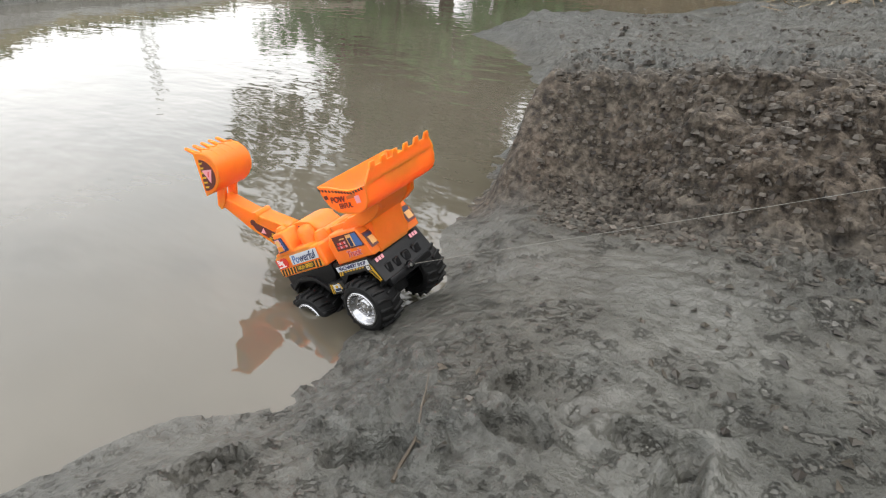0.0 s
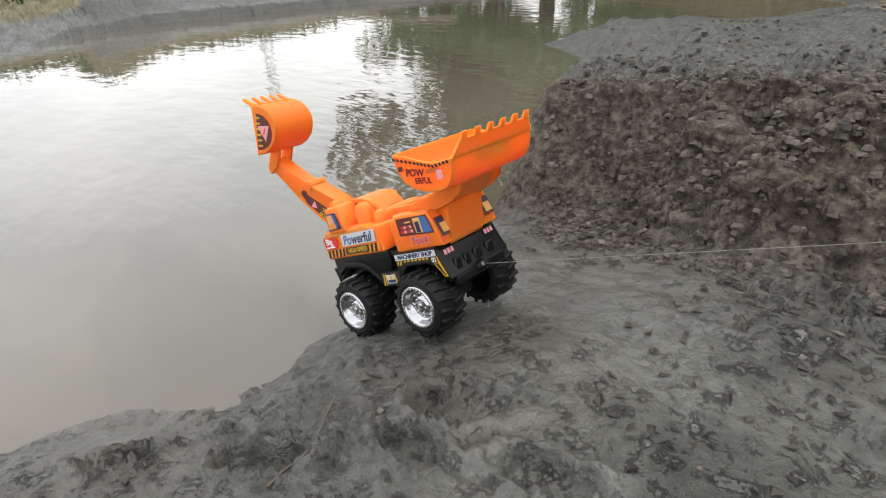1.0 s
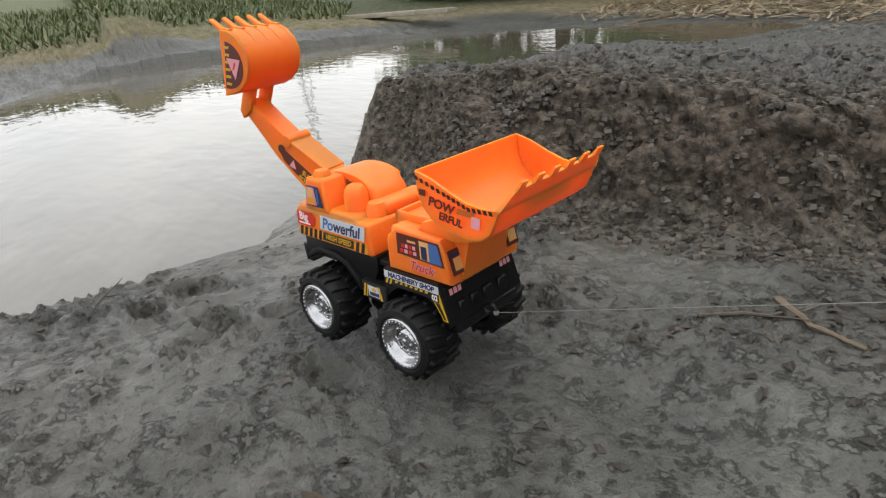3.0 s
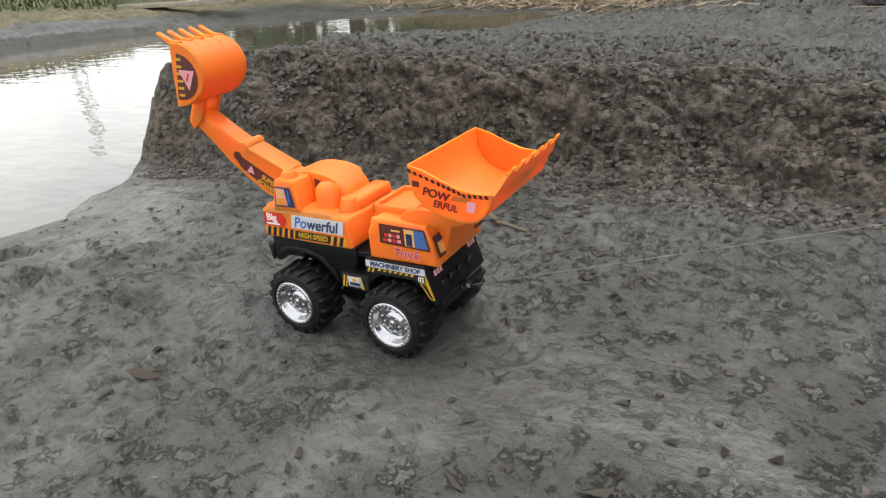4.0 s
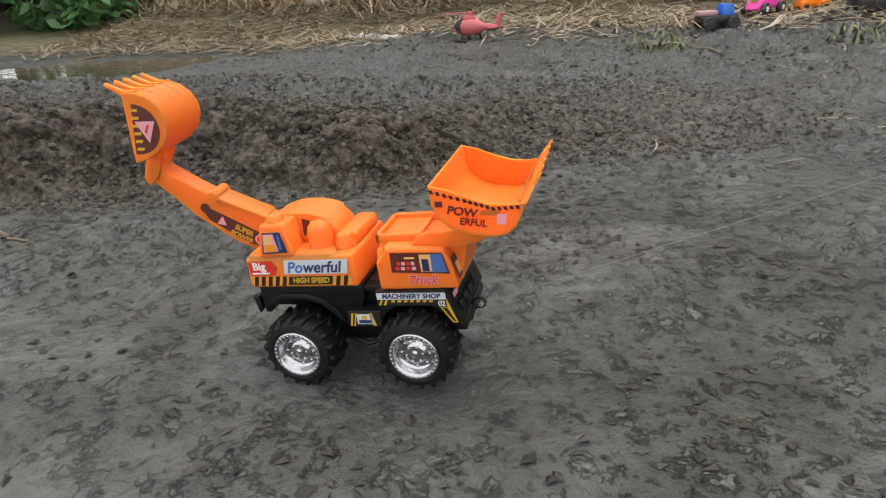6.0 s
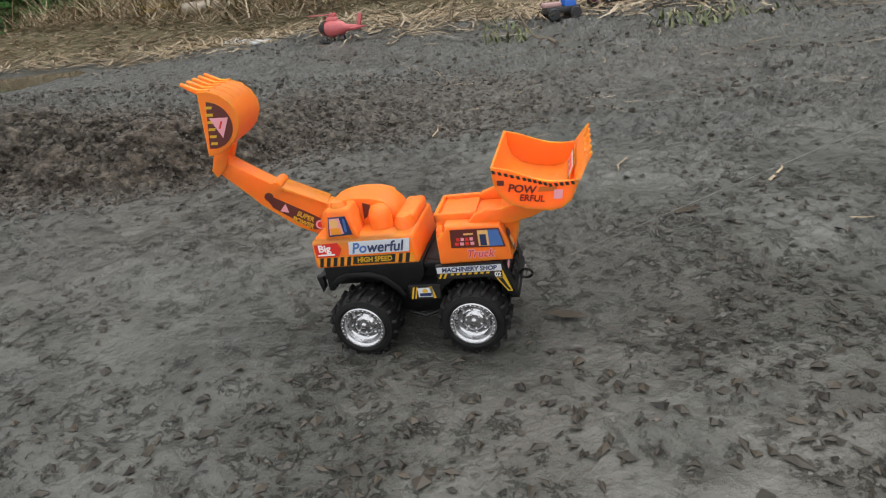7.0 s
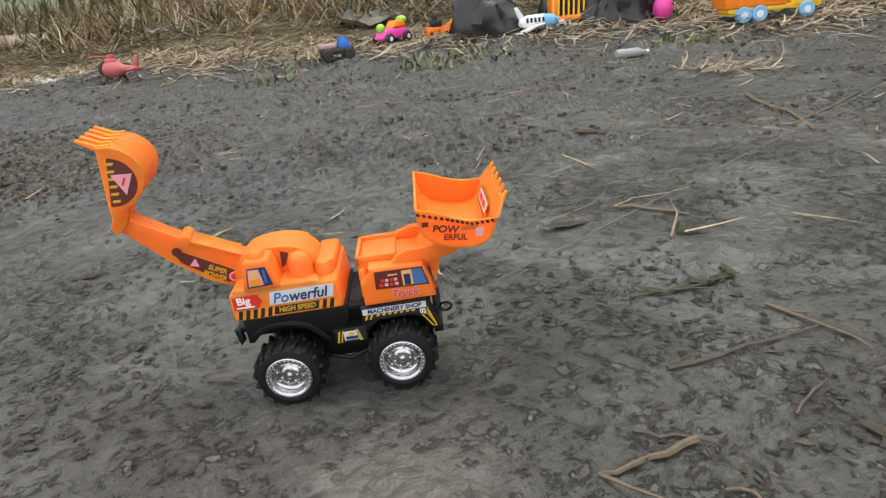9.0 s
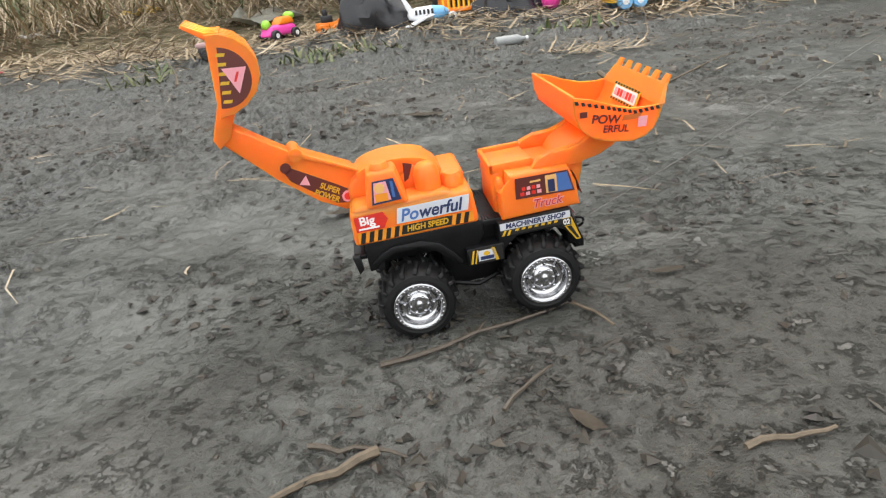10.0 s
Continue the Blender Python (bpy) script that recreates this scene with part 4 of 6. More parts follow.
    plate("sticker_stripe", rect(0.094, 0.0845, 0.1038, 0.093), S_BLACK, front, side(0, ys - 0.0005, 0))
    lettering("lettering", "02", 0.0085, S_WHITE, front, side(0.0988, ys - 0.0009, 0.0887), 0.9, 0, 0.0002)
    for y in (-0.029, 0.041):
        m = pose(0.1085, y, 0.0935, 0, -12, 0) @ pose(0, 0, 0, 90, 0, 90)
        for k in range(3):
            plate("sticker_bar", rect(-0.0075 + 0.0055 * k, -0.003, -0.0035 + 0.0055 * k, 0.0032), S_PINK, front, m @ pose(0, 0, 0.0014), "small faded pink sticker")

    # loader
    loader = new("loader")
    loader.empty_display_size = 0.02
    loader.parent = truck
    loader.matrix_basis = pose(0.0039, -0.005, -0.0066, 0, 3, 0)
    tagged(loader, "wide orange loader bucket raised over the cab")
    for y in (-0.0285, 0.0205):
        bm = bmesh.new()
        prism(bm, [(0.052, 0.1475), (0.06, 0.158), (0.074, 0.1635), (0.09, 0.1625), (0.1, 0.1655), (0.112, 0.1755), (0.14, 0.1745), (0.133, 0.1615), (0.118, 0.1535), (0.096, 0.148)], y + (0.016 if y > 0 else 0), y + (0.024 if y > 0 else 0.008), 0.0018)
        part("lift_arm", bm, M_ORANGE, loader)
    bm = bmesh.new()
    prism(bm, [(0.08, 0.148), (0.088, 0.16), (0.112, 0.175), (0.137, 0.174), (0.125, 0.16), (0.104, 0.15), (0.0995, 0.114), (0.094, 0.107), (0.086, 0.12)], -0.0205, 0.0365, 0.0015)
    part("lift_neck", bm, M_ORANGE, loader)
    bm = bmesh.new()
    skin = [(0.0845, 0.2165), (0.086, 0.2), (0.0905, 0.1885), (0.101, 0.179), (0.1175, 0.1735), (0.1385, 0.1715), (0.1495, 0.1745), (0.1575, 0.1815), (0.1615, 0.191), (0.165, 0.2015)]
    back = []
    for i, (x, z) in enumerate(skin):
        a, b = skin[max(i - 1, 0)], skin[min(i + 1, len(skin) - 1)]
        dx, dz = b[0] - a[0], b[1] - a[1]
        n = math.hypot(dx, dz)
        back.append((x - dz / n * 0.0024, z + dx / n * 0.0024))
    prism(bm, skin + back[::-1], -0.0555, 0.0715)
    for y in (-0.0577, 0.0713):
        prism(bm, skin + [(0.15, 0.2), (0.135, 0.2005), (0.118, 0.206), (0.101, 0.2125)], y, y + 0.0024, 0.0006, 1)
    # the blade above the side walls narrows to the toothed lip
    foot = [bm.verts.new(p) for p in ((0.1605, -0.0577, 0.2), (0.1655, -0.0577, 0.2), (0.1655, 0.0737, 0.2), (0.1605, 0.0737, 0.2))]
    lip = [bm.verts.new(p) for p in ((0.1700, -0.0475, 0.2155), (0.1728, -0.0475, 0.2150), (0.1728, 0.0645, 0.2150), (0.1700, 0.0645, 0.2155))]
    bm.faces.new(lip)
    bm.faces.new(foot[::-1])
    for i in range(4):
        bm.faces.new((foot[i], foot[(i + 1) % 4], lip[(i + 1) % 4], lip[i]))
    for k in range(6):
        y = -0.0425 + k * 0.0204
        base = [bm.verts.new(p) for p in ((0.1698, y - 0.0047, 0.2145), (0.1730, y - 0.0047, 0.2140), (0.1730, y + 0.0047, 0.2140), (0.1698, y + 0.0047, 0.2145))]
        tip = [bm.verts.new(p) for p in ((0.1752, y - 0.0038, 0.2222), (0.1768, y - 0.0038, 0.2216), (0.1768, y + 0.0038, 0.2216), (0.1752, y + 0.0038, 0.2222))]
        bm.faces.new(tip)
        bm.faces.new(base[::-1])
        for i in range(4):
            bm.faces.new((base[i], base[(i + 1) % 4], tip[(i + 1) % 4], tip[i]))
    part("loader_bucket", bm, M_ORANGE, loader, "orange loader bucket with a toothed lip")
    yl = -0.0589
    edge = [(0.0865, 0.2128), (0.1145, 0.2052), (0.138, 0.1985), (0.163, 0.2005)]
    for k in range(15):
        u = k / 15 * 3
        i = min(int(u), 2)
        (ax, az), (bx, bz) = edge[i], edge[i + 1]
        x, z = ax + (bx - ax) * (u - i), az + (bz - az) * (u - i)
        plate("sticker_stripe", slanted(x, z - 0.0028, 0.003, 0.0032, -0.0012), S_BLACK, loader, side(0, yl, 0))
    lettering("lettering", "POW", 0.0102, S_MAROON, loader, side(0.1125, yl - 0.0007, 0.1945, 0, 0, 0) @ pose(0, 0, 0, 0, 0, -7), 1.05, 0.1, 0.0003)
    lettering("lettering", "ERFUL", 0.0088, S_MAROON, loader, side(0.1215, yl - 0.0007, 0.1852, 0, 0, 0) @ pose(0, 0, 0, 0, 0, -5), 0.95, 0.1, 0.0002)
    plate("sticker_bar", rect(0.09, 0.1985, 0.0965, 0.2035), S_MAROON, loader, side(0, yl, 0))
    plate("sticker_bar", slanted(0.127, 0.1915, 0.016, 0.0045, 0.002), S_ORANGE, loader, side(0, yl, 0))
    plate("sticker_bar", slanted(0.141, 0.184, 0.008, 0.009, 0.001), S_PINK, loader, side(0, yl - 0.0003, 0))
    # label inside the blade, which leans forward
    m = pose(0.1575, 0.008, 0.1965, 0, 0, 0) @ pose(0, 0, 0, 0, 21, 0) @ pose(0, 0, 0, 90, 0, -90)
    plate("sticker", rect(-0.03, -0.0085, 0.03, 0.0085), S_YELLOW, loader, m, "black and yellow striped label inside the bucket")
    for k in range(9):
        for z in (-0.0085, 0.0062):
            plate("sticker_stripe", slanted(-0.029 + 0.0066 * k, z, 0.0034, 0.0023, 0.001), S_BLACK, loader, m @ pose(0, 0, 0.0004))
    plate("sticker_panel", rect(-0.026, -0.0058, 0.026, 0.0058), S_WHITE, loader, m @ pose(0, 0, 0.0005))
    for k in range(7):
        plate("sticker_bar", rect(-0.023 + 0.0068 * k, -0.0035, -0.018 + 0.0068 * k, 0.0035), S_RED if k % 3 else S_PINK, loader, m @ pose(0, 0, 0.0009))
    for ob in truck.children:
        if ob.type == "MESH":
            widen(ob)
            for sub in ob.children:
                if sub.name.split(".")[0] in ("operator_cab", "engine_cover", "engine_box", "roof_tray"):
                    widen(sub)
    return truck, wheels, boom


truck, wheels, boom = build_truck()


# ---- plants, litter and far things ----
def island_material(name, colors, rough=0.7):
    m = bpy.data.materials.new(name)
    m.use_nodes = True
    n, l = m.node_tree.nodes, m.node_tree.links
    b = n["Principled BSDF"]
    geo = n.new("ShaderNodeNewGeometry")
    r = n.new("ShaderNodeValToRGB")
    while len(r.color_ramp.elements) < len(colors):
        r.color_ramp.elements.new(0.5)
    for i, (e, c) in enumerate(zip(r.color_ramp.elements, colors)):
        e.position, e.color = i / max(1, len(colors) - 1), (*c, 1)
    l.new(geo.outputs["Random Per Island"], r.inputs[0])
    t = n.new("ShaderNodeTexNoise")
    t.inputs["Scale"].default_value = 60.0
    l.new(geo.outputs["Position"], t.inputs["Vector"])
    mx = n.new("ShaderNodeMixRGB")
    mx.blend_type = "OVERLAY"
    mx.inputs[0].default_value = 0.5
    l.new(r.outputs[0], mx.inputs[1])
    l.new(t.outputs["Fac"], mx.inputs[2])
    l.new(mx.outputs[0], b.inputs["Base Color"])
    b.inputs["Roughness"].default_value = rough
    return m


M_STRAW = island_material("straw", [(0.11, 0.08, 0.045), (0.26, 0.195, 0.115), (0.42, 0.335, 0.215), (0.19, 0.135, 0.08), (0.5, 0.42, 0.3)], 0.75)
M_GRASS = island_material("grass", [(0.06, 0.095, 0.028), (0.1, 0.13, 0.045), (0.17, 0.17, 0.075), (0.07, 0.105, 0.038)], 0.6)
M_WEED = island_material("weeds", [(0.04, 0.07, 0.02), (0.12, 0.1, 0.045), (0.2, 0.15, 0.08), (0.05, 0.08, 0.025)], 0.7)
M_LEAF = island_material("bush_leaves", [(0.04, 0.12, 0.03), (0.07, 0.19, 0.045), (0.11, 0.24, 0.07), (0.045, 0.14, 0.04)], 0.45)
M_CROWN = island_material("tree_leaves", [(0.025, 0.05, 0.012), (0.045, 0.075, 0.02), (0.06, 0.085, 0.028)], 0.6)
M_FLAKE = island_material("dark_litter", [(0.014, 0.011, 0.008), (0.025, 0.02, 0.014), (0.04, 0.033, 0.022), (0.02, 0.017, 0.012), (0.07, 0.056, 0.038)], 0.55)
M_CLOD = island_material("clods", [(0.024, 0.019, 0.014), (0.05, 0.041, 0.031), (0.078, 0.066, 0.052), (0.115, 0.1, 0.082)], 0.6)
M_BARK = mat("bark", (0.09, 0.07, 0.05), 0.85, var=0.4, scale=6, bump=0.5, bscale=40)
M_STICK = mat("dry_stick", (0.13, 0.1, 0.066), 0.7, var=0.35, scale=25, bump=0.3, bscale=200)
M_DARKSTICK = mat("wet_stick", (0.07, 0.055, 0.038), 0.5, var=0.4, scale=25, bump=0.3, bscale=200)
M_STRING = mat("string", (0.2, 0.195, 0.175), 0.7)
M_PLANK = mat("old_plank", (0.3, 0.27, 0.21), 0.8, var=0.3, scale=8, bump=0.3, bscale=60)
M_PAPER = mat("white_scrap", (0.72, 0.72, 0.7), 0.6, var=0.15, scale=20)

rng = np.random.default_rng(7)


def blades(name, spots, length, width, lie, material, label, category, bend=0.3, zoff=0.0):
    """Thin bent blades. spots: (x, y) array; lie: (min, max) angle from upright in degrees."""
    k = len(spots)
    z = ground(spots[:, 0], spots[:, 1])[0] + zoff
    a = rng.uniform(0, 2 * np.pi, k)
    t = np.radians(rng.uniform(lie[0], lie[1], k))
    ln = rng.uniform(length[0], length[1], k)
    wd = rng.uniform(width[0], width[1], k)
    d1 = np.stack([np.cos(a) * np.sin(t), np.sin(a) * np.sin(t), np.cos(t)], -1)
    t2 = t + bend * rng.uniform(-0.4, 1, k)
    d2 = np.stack([np.cos(a + 0.3) * np.sin(t2), np.sin(a + 0.3) * np.sin(t2), np.cos(t2)], -1)
    sidev = np.stack([-np.sin(a), np.cos(a), 0.15 * np.ones(k)], -1) * wd[:, None] / 2
    p0 = np.stack([spots[:, 0], spots[:, 1], z], -1)
    p1 = p0 + d1 * ln[:, None] * 0.55
    p2 = p1 + d2 * ln[:, None] * 0.45
    v = np.stack([p0 - sidev, p0 + sidev, p1 + sidev * 0.8, p1 - sidev * 0.8, p2 + sidev * 0.15, p2 - sidev * 0.15], 1).reshape(-1, 3)
    base = np.arange(k)[:, None] * 6
    f = np.concatenate([base + [0, 1, 2, 3], base + [3, 2, 4, 5]])
    me = bpy.data.meshes.new(name)
    me.from_pydata(v.tolist(), [], f.tolist())
    me.materials.append(material)
    return tagged(new(name, me), label, category, kind="stuff")


def inland(x, y, gap=-0.15):
    return pond_distance(x, y) < gap


def scatter(n, x0, x1, y0, y1, ok=None):
    s = np.stack([rng.uniform(x0, x1, n), rng.uniform(y0, y1, n)], -1)
    keep = inland(s[:, 0], s[:, 1])
    if ok is not None:
        keep &= ok(s[:, 0], s[:, 1])
    return s[keep]


def hay_line(x):
    """Where the straw begins, going back from the mud."""
    return 3.45 + 0.2 * np.clip(-x - 1.8, 0, 6) - 0.35 * np.clip(x - 0.5, 0, 1.6)


blades("straw_litter", scatter(36000, -7.0, 5.0, 2.4, 7.0, lambda x, y: y > hay_line(x) + rng.normal(0, 0.25, len(x))), (0.06, 0.36), (0.005, 0.016), (74, 96), M_STRAW, "dry brown straw and stalks littering the ground", "straw", 0.5, 0.012)
blades("straw_heap", scatter(7000, -6.5, 2.0, 4.9, 7.2, lambda x, y: y > hay_line(x) + 1.2), (0.15, 0.6), (0.004, 0.012), (45, 88), M_STRAW, "heaped dry brown straw behind the mud", "straw", 0.7, 0.05)
blades("weeds", scatter(3600, -6.0, 6.0, 5.2, 8.0, lambda x, y: y > hay_line(x) + 1.5), (0.15, 0.6), (0.01, 0.028), (15, 70), M_WEED, "tall green and brown weeds behind the straw", "weeds", 0.6)
blades("far_grass", scatter(34000, -15.0, -6.5, -5.0, 6.5, lambda x, y: (pond_distance(x, y) < -1.0) & (y < 3.6 - 0.5 * np.maximum(0, x + 11))), (0.05, 0.16), (0.012, 0.03), (10, 65), M_GRASS, "short green grass on the far bank", "grass", 0.6)
blades("sprouts", scatter(2600, -0.9, 2.6, 2.7, 4.2, lambda x, y: (np.sin(x * 5.1) + np.cos(y * 4.3 + x) > 0.9)), (0.03, 0.09), (0.008, 0.02), (20, 75), M_GRASS, "small green sprouts among the straw", "grass", 0.7)
blades("mud_straw", scatter(900, -1.5, 2.2, 0.2, 2.9, lambda x, y: rng.random(len(x)) < np.clip(0.15 + 0.3 * y + 0.3 * x, 0, 1)), (0.03, 0.16), (0.0018, 0.0045), (82, 93), M_STRAW, "scattered dry stalks pressed into the mud", "straw", 0.2, 0.004)

blades("stalk_pile", np.stack([rng.normal(1.3, 0.11, 120), rng.normal(1.83, 0.09, 120)], -1), (0.05, 0.2), (0.003, 0.007), (70, 92), M_STRAW, "loose pile of pale dry stalks on the mud", "straw", 0.5, 0.012)


def flakes(name, spots, size, material, label, category, lift=0.002, curl=0.35):
    """Small curled scraps lying on the mud: elongated, four-sided with a raised spine."""
    k = len(spots)
    a = rng.uniform(0, 2 * np.pi, k)
    ln, wd = rng.uniform(size[0], size[1], k), rng.uniform(0.2, 0.8, k)
    z = ground(spots[:, 0], spots[:, 1])[0] + lift
    u = np.stack([np.cos(a), np.sin(a), rng.normal(0, 0.12, k)], -1) * ln[:, None] / 2
    w = np.stack([-np.sin(a), np.cos(a), rng.normal(0, 0.25, k)], -1) * (ln * wd)[:, None] / 2
    p = np.stack([spots[:, 0], spots[:, 1], z], -1)
    up = np.array([0, 0, 1.0]) * (ln * wd * curl)[:, None]
    bend = w * rng.uniform(-1.2, 1.2, k)[:, None]
    v = np.stack([p - u + bend, p + w - u * 0.2, p + u + bend * 0.6, p - w + u * 0.2, p + up + u * 0.2], 1).reshape(-1, 3)
    base = np.arange(k)[:, None] * 5
    f = np.concatenate([base + q for q in ([0, 4, 1], [1, 4, 2], [2, 4, 3], [3, 4, 0])])
    me = bpy.data.meshes.new(name)
    me.from_pydata(v.tolist(), [], f.tolist())
    me.materials.append(material)
    return tagged(new(name, me), label, category, kind="stuff")


def speckle(n, x0, x1, y0, y1, seed):
    s = scatter(n, x0, x1, y0, y1)
    dens = np.clip(0.16 + 1.5 * fbm(s[:, 0] * 2.6, s[:, 1] * 2.6, 4, seed), 0.02, 1)
    return s[rng.random(len(s)) < dens]


flakes("leaf_litter", speckle(30000, -2.6, 1.6, -0.75, 1.3, 3), (0.003, 0.018), M_FLAKE, "small dark scraps of rotting leaf on the mud", "leaf litter")
flakes("larger_litter", speckle(900, -2.5, 1.6, -0.7, 1.5, 8), (0.01, 0.03), M_FLAKE, "dark curled leaf scraps and bark on the mud", "leaf litter", 0.002, 0.25)


def clods(name, spots, size, label, stuff_material):
    """Angular lumps of soil, each a squashed, dented eight-corner stone."""
    k = len(spots)
    s = rng.uniform(size[0], size[1], k) * rng.uniform(0.6, 1.0, k)
    z = ground(spots[:, 0], spots[:, 1])[0] + s * 0.12
    corners = np.array([(-1, -1, -1), (1, -1, -1), (1, 1, -1), (-1, 1, -1), (-0.7, -0.7, 1), (0.7, -0.7, 1), (0.7, 0.7, 1), (-0.7, 0.7, 1)], float)
    j = corners[None] * rng.uniform(0.45, 1.0, (k, 8, 3)) * np.array([0.6, 0.5, 0.3])
    a = rng.uniform(0, 2 * np.pi, k)
    x = j[..., 0] * np.cos(a)[:, None] - j[..., 1] * np.sin(a)[:, None]
    y = j[..., 0] * np.sin(a)[:, None] + j[..., 1] * np.cos(a)[:, None]
    v = np.stack([x, y, j[..., 2]], -1) * s[:, None, None] + np.stack([spots[:, 0], spots[:, 1], z], -1)[:, None]
    base = np.arange(k)[:, None] * 8
    f = np.concatenate([base + q for q in ([0, 3, 2, 1], [4, 5, 6, 7], [0, 1, 5, 4], [1, 2, 6, 5], [2, 3, 7, 6], [3, 0, 4, 7])])
    me = bpy.data.meshes.new(name)
    me.from_pydata(v.reshape(-1, 3).tolist(), [], f.tolist())
    me.materials.append(stuff_material)
    return tagged(new(name, me), label, "soil clods", kind="stuff")


def on_bank(x, y):
    s = behind_toe(x, y)
    return (s > -0.06) & (s < 0.75) & (x < -0.3)


bank_spots = scatter(70000, -3.1, -0.3, -0.1, 1.6, on_bank)
face_share = np.exp(-((behind_toe(bank_spots[:, 0], bank_spots[:, 1]) - 0.06) / 0.14) ** 2)
bank_spots = bank_spots[rng.random(len(bank_spots)) < (0.25 + 0.75 * face_share) * np.clip((-0.25 - bank_spots[:, 0]) / 0.8, 0, 1)]
clods("bank_crumbs", bank_spots, (0.004, 0.016), "crumbled dark soil clods on the bank", M_CLOD)
toe_spots = speckle(2200, -2.6, 1.4, -0.65, 1.4, 15)
clods("mud_crumbs", toe_spots, (0.003, 0.010), "small mud crumbs on the wet ground", M_CLOD)
clods("back_crumbs", scatter(9000, -4.0, 2.5, 0.8, 3.4, lambda x, y: rng.random(len(x)) < np.clip(0.3 + 1.4 * fbm(x * 1.7, y * 2.4, 3, 41), 0.05, 1)), (0.006, 0.03), "lumps of churned mud behind the bank", M_CLOD)


def stick(pts, radius, material, label, lift=0.004, twigs=()):
    t = thing("stick", label, "stick", pose(pts[0][0], pts[0][1], height(*pts[0]) + lift))
    o = Vector((pts[0][0], pts[0][1], height(*pts[0]) + lift))
    n = 7
    path = []
    for i in range(n):
        u = i / (n - 1) * (len(pts) - 1)
        k = min(int(u), len(pts) - 2)
        x, y = (pts[k][0] + (pts[k + 1][0] - pts[k][0]) * (u - k), pts[k][1] + (pts[k + 1][1] - pts[k][1]) * (u - k))
        x, y = x + random.uniform(-1, 1) * radius * 0.5, y + random.uniform(-1, 1) * radius * 0.5
        path.append(Vector((x, y, max(height(x, y) + lift, o.z - 0.006 + 0.004 * math.sin(i * 1.7)))) - o)
    bm = bmesh.new()
    tube(bm, path, [radius * (1 - 0.5 * i / (n - 1)) for i in range(n)], 6)
    part("stem", bm, material, t)
    for frac, dx, dy, dz in twigs:
        b = path[int(frac * (n - 1))]
        bm = bmesh.new()
        tube(bm, [b, b + Vector((dx, dy, dz)) * 0.5, b + Vector((dx * 1.05, dy * 0.95, dz))], [radius * 0.6, radius * 0.45, radius * 0.25], 5)
        part("twig", bm, material, t)
    return t


stick([(0.569, -0.077), (0.66, -0.045), (0.762, -0.011)], 0.0027, M_DARKSTICK, "long thin brown stick lying on wet mud", twigs=[(0.5, 0.01, 0.012, 0.004)])
stick([(0.57, 0.09), (0.65, 0.1), (0.722, 0.128)], 0.0022, M_DARKSTICK, "dark wilted sprig with small leaves lying on mud", twigs=[(0.4, 0.03, 0.022, 0.006), (0.65, 0.035, -0.016, 0.004), (0.8, 0.01, 0.03, 0.008)])
stick([(0.72, 0.042), (0.75, 0.0), (0.788, -0.06)], 0.0026, M_STICK, "short forked tan stick lying on mud")
stick([(0.668, -0.148), (0.7, -0.118), (0.718, -0.105)], 0.0022, M_DARKSTICK, "thin dark twig lying on mud")
stick([(0.57, -0.176), (0.52, -0.197), (0.472, -0.215)], 0.0042, M_STICK, "thick pale broken stick lying on mud", twigs=[(1.0, 0.05, -0.038, 0.001)])
stick([(0.515, -0.16), (0.55, -0.17), (0.59, -0.182)], 0.0024, M_DARKSTICK, "thin dark twig beside a pale stick")
stick([(0.574, -0.233), (0.618, -0.274)], 0.0018, M_STICK, "thin pale stalk pressed in mud")
stick([(0.824, -0.225), (0.894, -0.218)], 0.0028, M_STICK, "pale dry stalk lying on mud")
stick([(0.624, 0.405), (0.68, 0.37), (0.723, 0.339)], 0.004, M_STICK, "weathered tan stick lying on mud")
stick([(-1.801, 0.17), (-1.75, 0.15), (-1.696, 0.143)], 0.004, M_STICK, "short pale branch at the foot of the bank")
stick([(-1.83, 0.085), (-1.79, 0.14), (-1.765, 0.189)], 0.0025, M_DARKSTICK, "dark twig at the foot of the bank", twigs=[(0.6, 0.04, 0.012, 0.008)])
stick([(-2.30, -0.52), (-2.33, -0.47), (-2.36, -0.43)], 0.002, M_DARKSTICK, "muddy twig at the water's edge", twigs=[(0.9, -0.02, 0.03, 0.012), (0.6, 0.035, 0.01, 0.0)])
stick([(0.052, -0.032), (0.111, -0.043)], 0.0016, M_DARKSTICK, "thin dark stalk on mud")
stick([(1.175, 1.253), (1.145, 0.797)], 0.007, M_STICK, "long pale reed lying on mud")
stick([(1.113, 0.837), (1.606, 1.318)], 0.003, M_STICK, "thin pale reed lying on mud")
stick([(-0.484, 2.667), (-0.62, 3.1), (-0.76, 3.55)], 0.009, M_STICK, "long bent pale stem lying towards the straw", twigs=[(0.6, -0.12, 0.2, 0.15)])
stick([(-5.645, 3.6), (-5.6, 4.0), (-5.35, 4.9)], 0.018, M_STICK, "long pale pole by the channel")
stick([(-4.6, 4.6), (-3.6, 5.2)], 0.016, M_STICK, "pale broken pole on the straw edge")
stick([(-1.3, 3.75), (-1.05, 3.9), (-0.85, 4.1)], 0.01, M_STICK, "pale forked branch on straw", twigs=[(0.3, 0.05, 0.1, 0.16), (0.5, 0.14, 0.02, 0.12)])


